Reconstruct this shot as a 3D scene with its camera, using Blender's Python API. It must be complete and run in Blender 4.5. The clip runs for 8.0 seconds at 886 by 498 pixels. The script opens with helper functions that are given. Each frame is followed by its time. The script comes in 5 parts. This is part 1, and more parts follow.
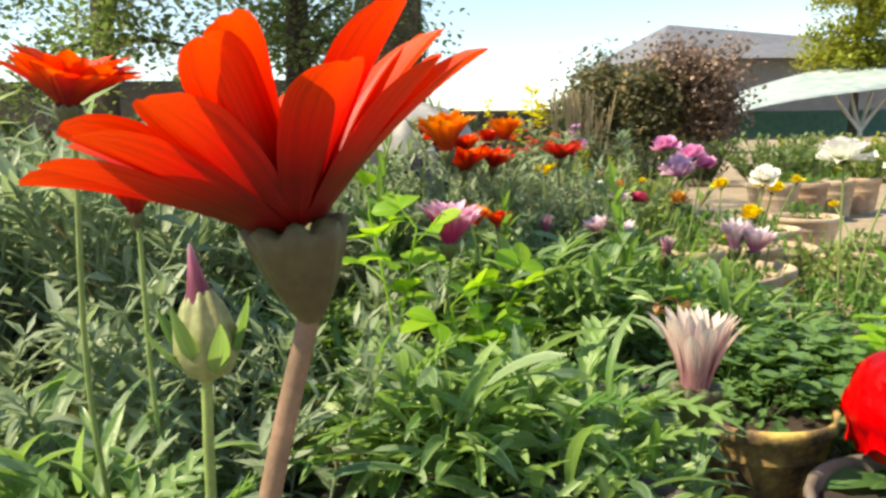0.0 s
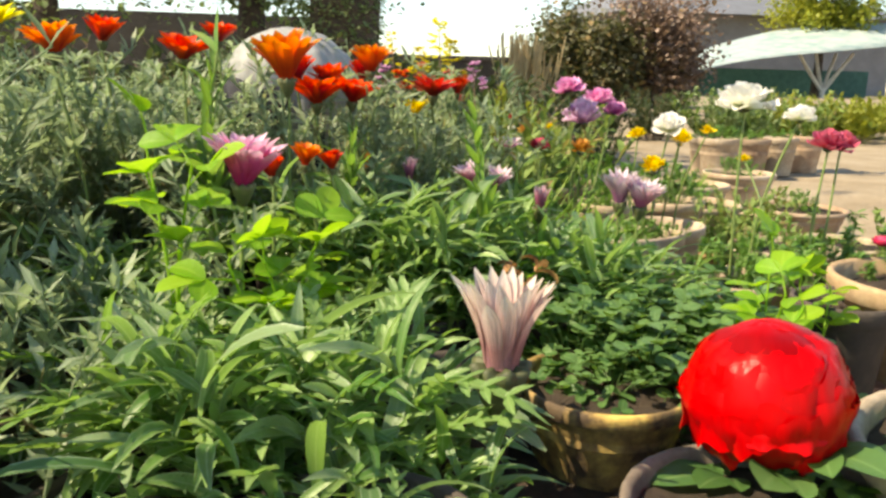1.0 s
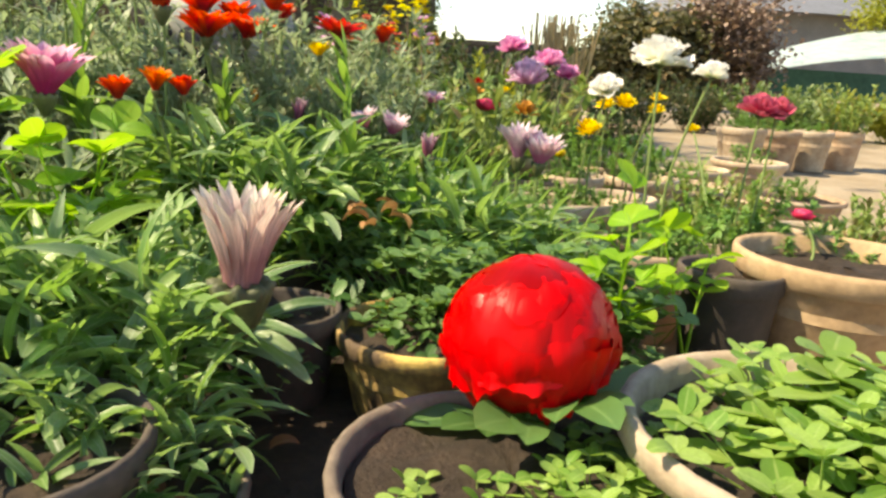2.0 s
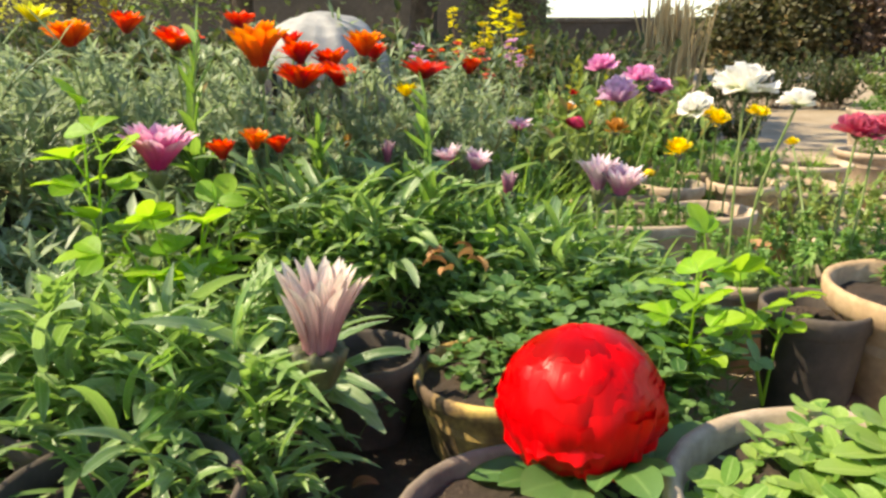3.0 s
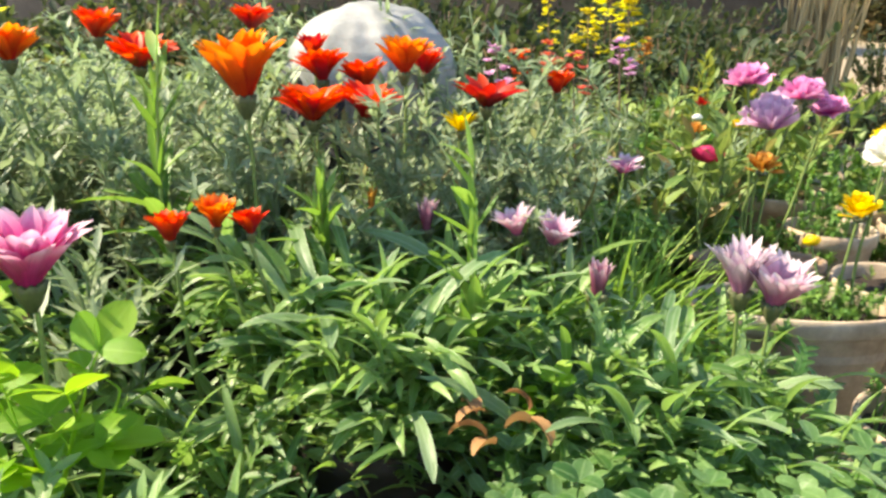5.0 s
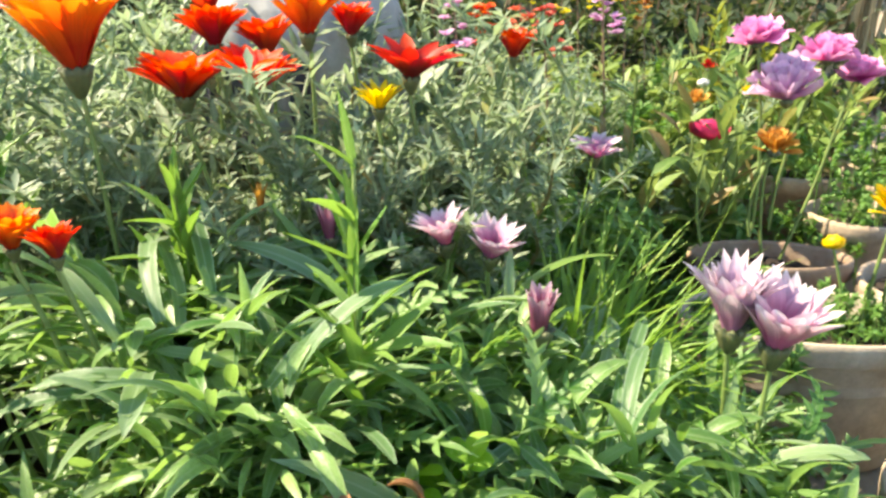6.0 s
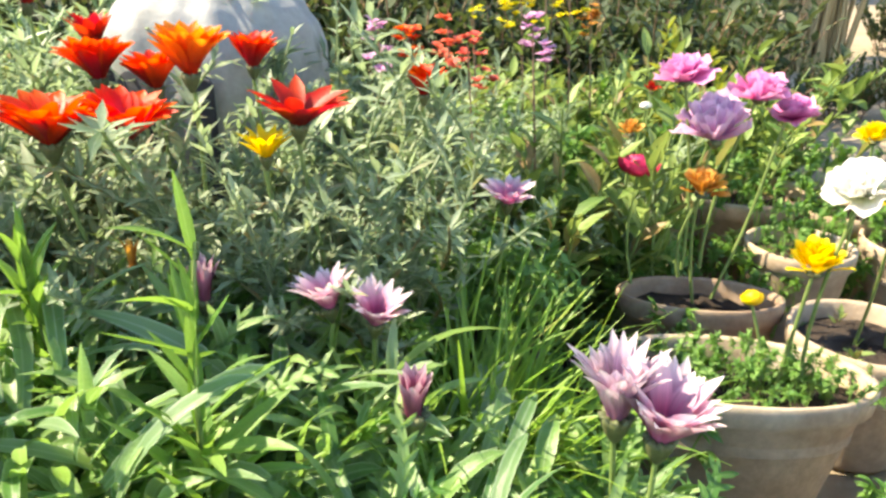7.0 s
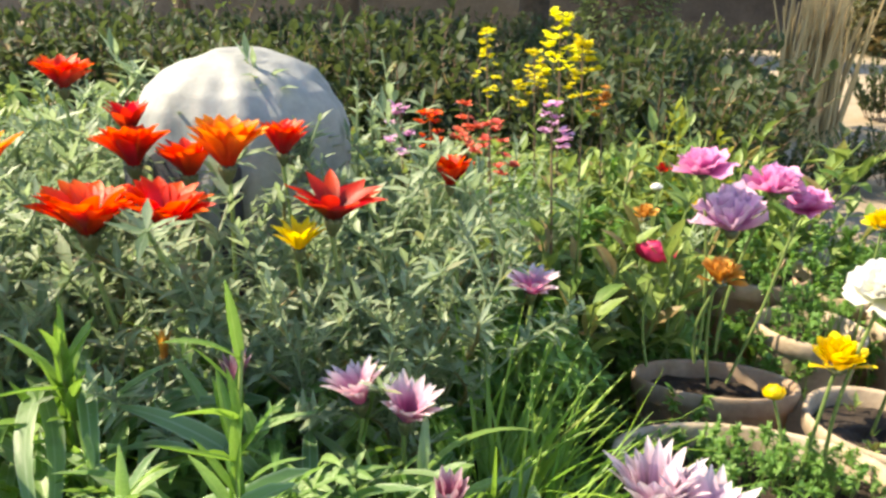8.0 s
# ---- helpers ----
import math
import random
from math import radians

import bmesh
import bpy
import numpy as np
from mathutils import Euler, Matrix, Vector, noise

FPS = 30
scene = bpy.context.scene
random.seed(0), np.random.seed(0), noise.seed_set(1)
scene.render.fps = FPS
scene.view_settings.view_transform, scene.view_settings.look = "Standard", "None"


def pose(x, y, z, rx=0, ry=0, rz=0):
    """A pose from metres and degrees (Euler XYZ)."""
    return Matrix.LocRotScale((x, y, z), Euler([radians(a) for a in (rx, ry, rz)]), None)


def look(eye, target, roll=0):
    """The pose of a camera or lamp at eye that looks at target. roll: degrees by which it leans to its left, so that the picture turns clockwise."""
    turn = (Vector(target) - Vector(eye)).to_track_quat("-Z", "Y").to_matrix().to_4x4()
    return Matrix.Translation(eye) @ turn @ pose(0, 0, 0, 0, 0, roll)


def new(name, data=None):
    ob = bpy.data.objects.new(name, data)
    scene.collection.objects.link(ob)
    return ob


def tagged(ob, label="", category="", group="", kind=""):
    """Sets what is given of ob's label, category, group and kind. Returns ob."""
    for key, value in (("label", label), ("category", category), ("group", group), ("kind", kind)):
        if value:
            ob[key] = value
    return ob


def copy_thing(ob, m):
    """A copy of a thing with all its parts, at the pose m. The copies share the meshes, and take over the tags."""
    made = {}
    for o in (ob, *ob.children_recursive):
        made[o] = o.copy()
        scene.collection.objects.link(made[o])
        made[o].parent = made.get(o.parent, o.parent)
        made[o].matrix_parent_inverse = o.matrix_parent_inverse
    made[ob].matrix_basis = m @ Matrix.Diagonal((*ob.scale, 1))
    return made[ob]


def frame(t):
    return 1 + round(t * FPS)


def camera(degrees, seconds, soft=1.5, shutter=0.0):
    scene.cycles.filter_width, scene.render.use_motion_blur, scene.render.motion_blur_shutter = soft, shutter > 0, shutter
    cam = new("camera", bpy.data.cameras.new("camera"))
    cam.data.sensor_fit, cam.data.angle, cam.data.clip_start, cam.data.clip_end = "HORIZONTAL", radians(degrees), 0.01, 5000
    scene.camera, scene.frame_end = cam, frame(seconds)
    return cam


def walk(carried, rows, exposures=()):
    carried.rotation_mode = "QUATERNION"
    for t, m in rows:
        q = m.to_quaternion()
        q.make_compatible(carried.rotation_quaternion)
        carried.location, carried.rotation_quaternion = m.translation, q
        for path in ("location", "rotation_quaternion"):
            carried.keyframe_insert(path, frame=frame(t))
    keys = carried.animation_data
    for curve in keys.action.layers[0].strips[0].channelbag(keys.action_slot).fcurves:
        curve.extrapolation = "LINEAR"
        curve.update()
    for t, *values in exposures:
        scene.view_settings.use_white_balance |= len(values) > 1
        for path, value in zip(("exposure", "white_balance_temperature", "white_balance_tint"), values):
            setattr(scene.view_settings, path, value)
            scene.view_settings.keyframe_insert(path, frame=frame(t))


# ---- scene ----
cam = camera(62.0, 8.0, soft=2.8)
PATH = [
    (0, (-0.095, 0.138, 0.422), (0.235, 2.087, 0.123), -1.2),
    (0.5, (-0.007, 0.198, 0.426), (0.383, 2.121, 0.038), 0.1),
    (1, (0.080, 0.230, 0.401), (0.498, 2.136, -0.037), 1.0),
    (1.5, (0.228, 0.220, 0.356), (0.591, 2.128, -0.123), 2.2),
    (1.7, (0.265, 0.220, 0.350), (0.611, 2.131, -0.131), 3.1),
    (2.8, (0.392, 0.175, 0.380), (0.336, 2.126, -0.058), 0.8),
    (3, (0.360, 0.184, 0.431), (0.294, 2.111, -0.102), -0.0),
    (3.5, (0.348, 0.276, 0.420), (0.150, 2.178, -0.165), -0.8),
    (4, (0.340, 0.375, 0.459), (0.060, 2.245, -0.192), -2.0),
    (4.2, (0.347, 0.437, 0.469), (0.043, 2.312, -0.156), -0.3),
    (5.3, (0.413, 0.566, 0.478), (0.045, 2.432, -0.140), 0.5),
    (5.5, (0.432, 0.612, 0.472), (0.042, 2.460, -0.185), 0.7),
    (6, (0.445, 0.710, 0.464), (0.046, 2.537, -0.248), -0.7),
    (6.5, (0.476, 0.747, 0.493), (0.088, 2.564, -0.248), -0.4),
    (7, (0.502, 0.778, 0.506), (0.154, 2.596, -0.250), 0.7),
    (7.5, (0.494, 0.788, 0.550), (0.195, 2.625, -0.184), 1.5),
    (8, (0.473, 0.777, 0.537), (0.131, 2.647, -0.084), 1.9),
]
walk(cam, [(t, look(eye, target, roll)) for t, eye, target, roll in PATH], [(0.0, 0.93, 7350, 10), (1.0, 0.94, 7650, 10), (1.7, 1.03, 7900, 10), (3.0, 1.08, 7450, 12), (4.0, 1.20, 7250, 10), (5.5, 1.48, 7050, 10), (6.5, 1.68, 7050, 10), (7.1, 1.70, 7150, 10), (7.5, 1.51, 7250, 10), (8.0, 1.37, 7250, 10)])

# ---- light: high sun from the left ----
SUN_FROM = Vector((-0.74, -0.04, 0.80)).normalized()
world = bpy.data.worlds.new("world")
scene.world = world
world.use_nodes = True
wn, wl = world.node_tree.nodes, world.node_tree.links
sky = wn.new("ShaderNodeTexSky")
sky.sky_type = "NISHITA"
sky.sun_disc = False
sky.sun_elevation = math.asin(SUN_FROM.z)
sky.sun_rotation = math.atan2(SUN_FROM.x, SUN_FROM.y)
sky.air_density, sky.dust_density, sky.ozone_density = 1.0, 0.2, 1.6
wn["Background"].inputs["Strength"].default_value = 0.135
wl.new(sky.outputs["Color"], wn["Background"].inputs["Color"])
sun = new("sun", bpy.data.lights.new("sun", "SUN"))
sun.data.energy, sun.data.angle, sun.data.color = 5.0, radians(0.6), (1.0, 0.90, 0.70)
sun.matrix_world = look(SUN_FROM * 20, (0, 0, 0))


# ---- materials ----
def material(name):
    m = bpy.data.materials.new(name)
    m.use_nodes = True
    return m, m.node_tree.nodes, m.node_tree.links, m.node_tree.nodes["Principled BSDF"]


def ramp(nodes, stops):
    r = nodes.new("ShaderNodeValToRGB")
    while len(r.color_ramp.elements) < len(stops):
        r.color_ramp.elements.new(0.5)
    for e, (p, c) in zip(r.color_ramp.elements, stops):
        e.position, e.color = p, (*c, 1)
    return r


def noise_tex(nodes, scale, detail=4.0, rough=0.6):
    n = nodes.new("ShaderNodeTexNoise")
    n.inputs["Scale"].default_value, n.inputs["Detail"].default_value, n.inputs["Roughness"].default_value = scale, detail, rough
    return n


def mixed(nodes, links, kind, fac, a, b):
    m = nodes.new("ShaderNodeMix")
    m.data_type, m.blend_type = "RGBA", kind
    if isinstance(fac, float):
        m.inputs[0].default_value = fac
    else:
        links.new(fac, m.inputs[0])
    for socket, v in ((m.inputs[6], a), (m.inputs[7], b)):
        if isinstance(v, tuple):
            socket.default_value = (*v, 1)
        else:
            links.new(v, socket)
    return m.outputs[2]


def add_bump(nodes, links, shader, height, strength, distance):
    b = nodes.new("ShaderNodeBump")
    b.inputs["Strength"].default_value, b.inputs["Distance"].default_value = strength, distance
    links.new(height, b.inputs["Height"])
    links.new(b.outputs[0], shader.inputs["Normal"])


def rough_material(name, stops, scale, rough=0.9, bump=0.4, fine=60.0, distance=0.004, coords="Object"):
    """Mineral surface: stains at one scale, grain at a finer one, relief from both."""
    m, n, l, p = material(name)
    tc = n.new("ShaderNodeTexCoord")
    big, small = noise_tex(n, scale), noise_tex(n, fine, 6.0, 0.7)
    for t in (big, small):
        l.new(tc.outputs[coords], t.inputs["Vector"])
    r = ramp(n, stops)
    l.new(big.outputs["Fac"], r.inputs[0])
    info = n.new("ShaderNodeObjectInfo")
    hue = n.new("ShaderNodeHueSaturation")
    val = n.new("ShaderNodeMapRange")
    val.inputs[3].default_value, val.inputs[4].default_value = 0.82, 1.15
    l.new(info.outputs["Random"], val.inputs[0])
    l.new(val.outputs[0], hue.inputs["Value"])
    grain = ramp(n, [(0.3, (0.75, 0.75, 0.75)), (0.7, (1.1, 1.1, 1.1))])
    l.new(small.outputs["Fac"], grain.inputs[0])
    l.new(mixed(n, l, "MULTIPLY", 1.0, r.outputs[0], grain.outputs[0]), hue.inputs["Color"])
    l.new(hue.outputs[0], p.inputs["Base Color"])
    p.inputs["Roughness"].default_value = rough
    add_bump(n, l, p, small.outputs["Fac"], bump, distance)
    return m


def leaf_material(name, dark, light, vein, rough=0.5, clear=0.35, glow=(0.35, 0.6, 0.05), dry=0.0, single=False, rim=0.0):
    """Leaves: each one its own green, a paler midrib, light coming through."""
    m, n, l, p = material(name)
    geo, uv = n.new("ShaderNodeNewGeometry"), n.new("ShaderNodeUVMap")
    sep = n.new("ShaderNodeSeparateXYZ")
    l.new(uv.outputs[0], sep.inputs[0])
    stops = [(0.0, dark), (0.36, tuple((a + b) / 2 for a, b in zip(dark, light))), (1.0 - dry - 0.02, light)]
    if dry:
        stops.append((1.0 - dry, (0.30, 0.20, 0.09)))
    own = ramp(n, stops)
    l.new(n.new("ShaderNodeObjectInfo").outputs["Random"] if single else geo.outputs["Random Per Island"], own.inputs[0])
    rib = ramp(n, [(0.0, (rim,) * 3), (0.12, (0, 0, 0)), (0.43, (0, 0, 0)), (0.5, (0.7, 0.7, 0.7)), (0.57, (0, 0, 0)), (0.88, (0, 0, 0)), (1.0, (rim,) * 3)])
    l.new(sep.outputs["X"], rib.inputs[0])
    ribbed = mixed(n, l, "MIX", rib.outputs[0], own.outputs[0], vein)
    spots = noise_tex(n, 90.0)
    tone = ramp(n, [(0.3, (0.72, 0.74, 0.7)), (0.75, (1.12, 1.12, 1.1))])
    l.new(spots.outputs["Fac"], tone.inputs[0])
    colour = mixed(n, l, "MULTIPLY", 1.0, ribbed, tone.outputs[0])
    l.new(colour, p.inputs["Base Color"])
    p.inputs["Roughness"].default_value = rough
    add_bump(n, l, p, spots.outputs["Fac"], 0.25, 0.002)
    tr = n.new("ShaderNodeBsdfTranslucent")
    l.new(mixed(n, l, "MIX", 0.5, colour, glow), tr.inputs["Color"])
    mix = n.new("ShaderNodeMixShader")
    mix.inputs[0].default_value = clear
    l.new(p.outputs[0], mix.inputs[1])
    l.new(tr.outputs[0], mix.inputs[2])
    l.new(mix.outputs[0], n["Material Output"].inputs[0])
    return m


def petal_material(name, base, middle, tip, rough=0.45, clear=0.45, streak=0.25, hues=0.01, gloss=0.5):
    """Petals: colour runs from the claw to the tip, with fine streaks along the length."""
    m, n, l, p = material(name)
    uv, info = n.new("ShaderNodeUVMap"), n.new("ShaderNodeObjectInfo")
    sep = n.new("ShaderNodeSeparateXYZ")
    l.new(uv.outputs[0], sep.inputs[0])
    r = ramp(n, [(0.0, base), (0.28, base), (0.6, middle), (1.0, tip)])
    l.new(sep.outputs["Y"], r.inputs[0])
    comb = n.new("ShaderNodeCombineXYZ")
    mul = n.new("ShaderNodeMath")
    mul.operation = "MULTIPLY"
    mul.inputs[1].default_value = 14.0
    l.new(sep.outputs["X"], mul.inputs[0])
    l.new(mul.outputs[0], comb.inputs[0])
    l.new(sep.outputs["Y"], comb.inputs[1])
    l.new(info.outputs["Random"], comb.inputs[2])
    lines = noise_tex(n, 1.6, 3.0)
    l.new(comb.outputs[0], lines.inputs["Vector"])
    tone = ramp(n, [(0.3, (1 - streak,) * 3), (0.7, (1.0 + streak * 0.4,) * 3)])
    l.new(lines.outputs["Fac"], tone.inputs[0])
    hue = n.new("ShaderNodeHueSaturation")
    val, shift = n.new("ShaderNodeMapRange"), n.new("ShaderNodeMapRange")
    val.inputs[3].default_value, val.inputs[4].default_value = 0.85, 1.12
    shift.inputs[3].default_value, shift.inputs[4].default_value = 0.5 - hues, 0.5 + hues
    l.new(info.outputs["Random"], val.inputs[0])
    l.new(info.outputs["Random"], shift.inputs[0])
    l.new(val.outputs[0], hue.inputs["Value"])
    l.new(shift.outputs[0], hue.inputs["Hue"])
    l.new(mixed(n, l, "MULTIPLY", 1.0, r.outputs[0], tone.outputs[0]), hue.inputs["Color"])
    l.new(hue.outputs[0], p.inputs["Base Color"])
    p.inputs["Roughness"].default_value = rough
    p.inputs["Specular IOR Level"].default_value = gloss
    add_bump(n, l, p, lines.outputs["Fac"], 0.3, 0.001)
    tr = n.new("ShaderNodeBsdfTranslucent")
    l.new(hue.outputs[0], tr.inputs["Color"])
    mix = n.new("ShaderNodeMixShader")
    mix.inputs[0].default_value = clear
    l.new(p.outputs[0], mix.inputs[1])
    l.new(tr.outputs[0], mix.inputs[2])
    l.new(mix.outputs[0], n["Material Output"].inputs[0])
    return m


GAZANIA_LEAF = leaf_material("gazania_leaf", (0.075, 0.20, 0.045), (0.29, 0.44, 0.16), (0.40, 0.53, 0.25), 0.30, 0.42, single=True)
BROAD_LEAF = leaf_material("broad_leaf", (0.085, 0.20, 0.070), (0.30, 0.42, 0.22), (0.46, 0.57, 0.39), 0.30, 0.42, single=True, rim=0.8)
MIXED_LEAF = leaf_material("mixed_leaf", (0.075, 0.20, 0.040), (0.34, 0.50, 0.18), (0.46, 0.57, 0.32), 0.32, 0.42, rim=0.7)
SILVER_LEAF = leaf_material("silver_leaf", (0.11, 0.18, 0.095), (0.41, 0.49, 0.33), (0.50, 0.58, 0.44), 0.42, 0.42, (0.45, 0.60, 0.25), 0.03)
CLOVER_LEAF = leaf_material("clover_leaf", (0.04, 0.12, 0.03), (0.155, 0.29, 0.095), (0.22, 0.37, 0.13), 0.38, 0.34, single=True)
CLOVER_FILL = leaf_material("clover_filling", (0.035, 0.11, 0.025), (0.15, 0.27, 0.095), (0.26, 0.39, 0.17), 0.38, 0.32, rim=0.5)
LIME_LEAF = leaf_material("lime_leaf", (0.19, 0.41, 0.02), (0.36, 0.58, 0.04), (0.42, 0.64, 0.08), 0.45, 0.5, (0.5, 0.8, 0.02))
SHOOT_LEAF = leaf_material("shoot_leaf", (0.12, 0.26, 0.04), (0.34, 0.48, 0.12), (0.42, 0.54, 0.18), 0.45, 0.4)
UPRIGHT_LEAF = leaf_material("upright_leaf", (0.10, 0.24, 0.04), (0.26, 0.42, 0.10), (0.36, 0.50, 0.16), 0.38, 0.4)
SEEDLING_FILL = leaf_material("seedling_filling", (0.12, 0.27, 0.04), (0.38, 0.54, 0.14), (0.44, 0.58, 0.20), 0.42, 0.4)
FERN_LEAF = leaf_material("fern_leaf", (0.08, 0.21, 0.04), (0.22, 0.38, 0.10), (0.28, 0.48, 0.11), 0.42, 0.38)
GRASS_LEAF = leaf_material("grass_leaf", (0.12, 0.28, 0.03), (0.32, 0.48, 0.08), (0.34, 0.50, 0.10), 0.4, 0.4, dry=0.08)
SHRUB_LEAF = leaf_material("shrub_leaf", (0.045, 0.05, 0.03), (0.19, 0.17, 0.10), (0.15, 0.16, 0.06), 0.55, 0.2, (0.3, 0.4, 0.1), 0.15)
BORDER_LEAF = leaf_material("border_leaf", (0.08, 0.17, 0.03), (0.32, 0.42, 0.12), (0.34, 0.44, 0.14), 0.5, 0.35, (0.4, 0.5, 0.1), 0.12)
# Leaf colour darkened to stand in for the shade behind the border.
SHADE_LEAF = leaf_material("shade_leaf", (0.016, 0.034, 0.014), (0.055, 0.085, 0.03), (0.07, 0.10, 0.04), 0.7, 0.2, (0.3, 0.4, 0.1), 0.03)
RUSSET_LEAF = leaf_material("russet_leaf", (0.10, 0.075, 0.06), (0.38, 0.27, 0.23), (0.35, 0.26, 0.2), 0.6, 0.2, (0.5, 0.35, 0.25), 0.1)
HEDGE_LEAF = leaf_material("hedge_leaf", (0.12, 0.18, 0.02), (0.34, 0.36, 0.05), (0.34, 0.36, 0.06), 0.55, 0.4, (0.6, 0.6, 0.05))
IVY_LEAF = leaf_material("ivy_leaf", (0.07, 0.12, 0.05), (0.28, 0.34, 0.16), (0.30, 0.36, 0.18), 0.55, 0.3)
DRY_LEAF = leaf_material("dry_leaf", (0.24, 0.10, 0.04), (0.45, 0.24, 0.10), (0.5, 0.3, 0.15), 0.7, 0.2, (0.6, 0.3, 0.1), single=True)
DRY_STALK = leaf_material("dry_stalk", (0.30, 0.20, 0.09), (0.64, 0.48, 0.25), (0.6, 0.45, 0.25), 0.7, 0.15, (0.6, 0.45, 0.2))
STEM = rough_material("stem_skin", [(0.3, (0.13, 0.20, 0.05)), (0.7, (0.22, 0.30, 0.09))], 30, 0.55, 0.3, 200, 0.001)
STEM_BROWN = rough_material("stem_brown", [(0.3, (0.15, 0.10, 0.06)), (0.7, (0.28, 0.17, 0.11))], 40, 0.6, 0.3, 250, 0.001)
CALYX = rough_material("calyx_skin", [(0.3, (0.035, 0.05, 0.018)), (0.7, (0.11, 0.12, 0.045))], 60, 0.6, 0.4, 300, 0.001)
HERO_CALYX = rough_material("hero_calyx_skin", [(0.3, (0.035, 0.026, 0.010)), (0.5, (0.06, 0.052, 0.018)), (0.7, (0.09, 0.10, 0.032))], 45, 0.6, 0.5, 250, 0.001)
BUD_SKIN = rough_material("bud_skin", [(0.3, (0.16, 0.20, 0.07)), (0.7, (0.36, 0.38, 0.17))], 60, 0.55, 0.4, 260, 0.001)
ORANGE = petal_material("orange_petal", (0.56, 0.02, 0.003), (0.92, 0.11, 0.004), (0.97, 0.33, 0.010))
FLAME = petal_material("flame_petal", (0.42, 0.005, 0.003), (0.88, 0.026, 0.002), (0.94, 0.095, 0.004))
SCARLET = petal_material("scarlet_petal", (0.22, 0.006, 0.006), (0.62, 0.016, 0.006), (0.75, 0.03, 0.008))
PINK_WHITE = petal_material("pink_white_petal", (0.52, 0.02, 0.20), (0.78, 0.10, 0.40), (0.92, 0.66, 0.80), 0.5, 0.4)
PALE_PINK = petal_material("pale_pink_petal", (0.42, 0.20, 0.22), (0.74, 0.52, 0.50), (0.90, 0.80, 0.70), 0.55, 0.3, 0.55)
LILAC_WHITE = petal_material("lilac_white_petal", (0.62, 0.16, 0.36), (0.80, 0.48, 0.62), (0.93, 0.86, 0.90), 0.5, 0.4)
LILAC_DUSK = petal_material("lilac_dusk_petal", (0.40, 0.16, 0.30), (0.66, 0.44, 0.56), (0.84, 0.72, 0.78), 0.55, 0.3, 0.4)
PLUM = petal_material("plum_petal", (0.22, 0.05, 0.10), (0.42, 0.14, 0.24), (0.70, 0.52, 0.58), 0.55, 0.3, 0.4)
RED = petal_material("red_petal", (0.30, 0.0, 0.001), (0.54, 0.0005, 0.003), (0.66, 0.0004, 0.003), 0.36, 0.15, 0.12, 0.0, 0.17)
HERO = petal_material("hero_petal", (0.22, 0.002, 0.001), (0.70, 0.010, 0.001), (0.90, 0.070, 0.002), 0.5, 0.4, 0.3, 0.003)
LEMON = petal_material("lemon_petal", (0.70, 0.60, 0.01), (0.88, 0.80, 0.02), (0.92, 0.86, 0.04), 0.5, 0.4, 0.1)
WHITE = petal_material("white_petal", (0.72, 0.76, 0.45), (0.90, 0.89, 0.82), (0.93, 0.92, 0.88), 0.5, 0.35, 0.06)
YELLOW = petal_material("yellow_petal", (0.80, 0.56, 0.004), (0.90, 0.66, 0.006), (0.93, 0.74, 0.012), 0.5, 0.4, 0.15)
PINK = petal_material("pink_petal", (0.60, 0.07, 0.33), (0.87, 0.25, 0.59), (0.92, 0.46, 0.74), 0.5, 0.4, 0.15)
LILAC = petal_material("lilac_petal", (0.50, 0.20, 0.44), (0.70, 0.38, 0.64), (0.82, 0.58, 0.78), 0.5, 0.4, 0.15)
CRIMSON = petal_material("crimson_petal", (0.40, 0.01, 0.05), (0.68, 0.02, 0.10), (0.78, 0.06, 0.18), 0.5, 0.35, 0.2)
CORAL = petal_material("coral_petal", (0.50, 0.05, 0.03), (0.74, 0.13, 0.08), (0.82, 0.24, 0.16), 0.5, 0.35, 0.2)
MAROON = petal_material("maroon_petal", (0.35, 0.015, 0.05), (0.60, 0.05, 0.13), (0.72, 0.16, 0.26), 0.5, 0.35, 0.2)
APRICOT = petal_material("apricot_petal", (0.55, 0.20, 0.02), (0.78, 0.36, 0.04), (0.80, 0.45, 0.12), 0.6, 0.35, 0.3)
TERRACOTTA = rough_material("terracotta", [(0.25, (0.27, 0.15, 0.095)), (0.5, (0.40, 0.28, 0.19)), (0.75, (0.50, 0.41, 0.31))], 13, 0.9, 0.5, 90, 0.002)
PALE_CLAY = rough_material("pale_clay", [(0.25, (0.30, 0.21, 0.14)), (0.5, (0.46, 0.36, 0.26)), (0.78, (0.58, 0.50, 0.39))], 12, 0.92, 0.5, 80, 0.002)
TAN_CLAY = rough_material("tan_clay", [(0.25, (0.36, 0.24, 0.13)), (0.5, (0.48, 0.33, 0.19)), (0.78, (0.56, 0.42, 0.27))], 10, 0.9, 0.5, 80, 0.002)
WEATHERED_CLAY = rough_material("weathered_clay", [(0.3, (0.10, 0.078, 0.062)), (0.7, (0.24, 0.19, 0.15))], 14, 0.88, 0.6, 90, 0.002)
# Dark clay; on a few pots its colour stands in for shade.
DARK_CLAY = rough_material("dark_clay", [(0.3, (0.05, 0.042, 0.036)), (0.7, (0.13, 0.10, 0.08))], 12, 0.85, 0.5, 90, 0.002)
# Ochre clay; brown and bright patches paint leaf shadows and sunlit streaks.
SHADOW_STREAKED_CLAY = rough_material("shadow_streaked_clay", [(0.40, (0.09, 0.06, 0.035)), (0.5, (0.30, 0.20, 0.07)), (0.62, (0.60, 0.43, 0.12))], 20, 0.85, 0.4, 90, 0.002)
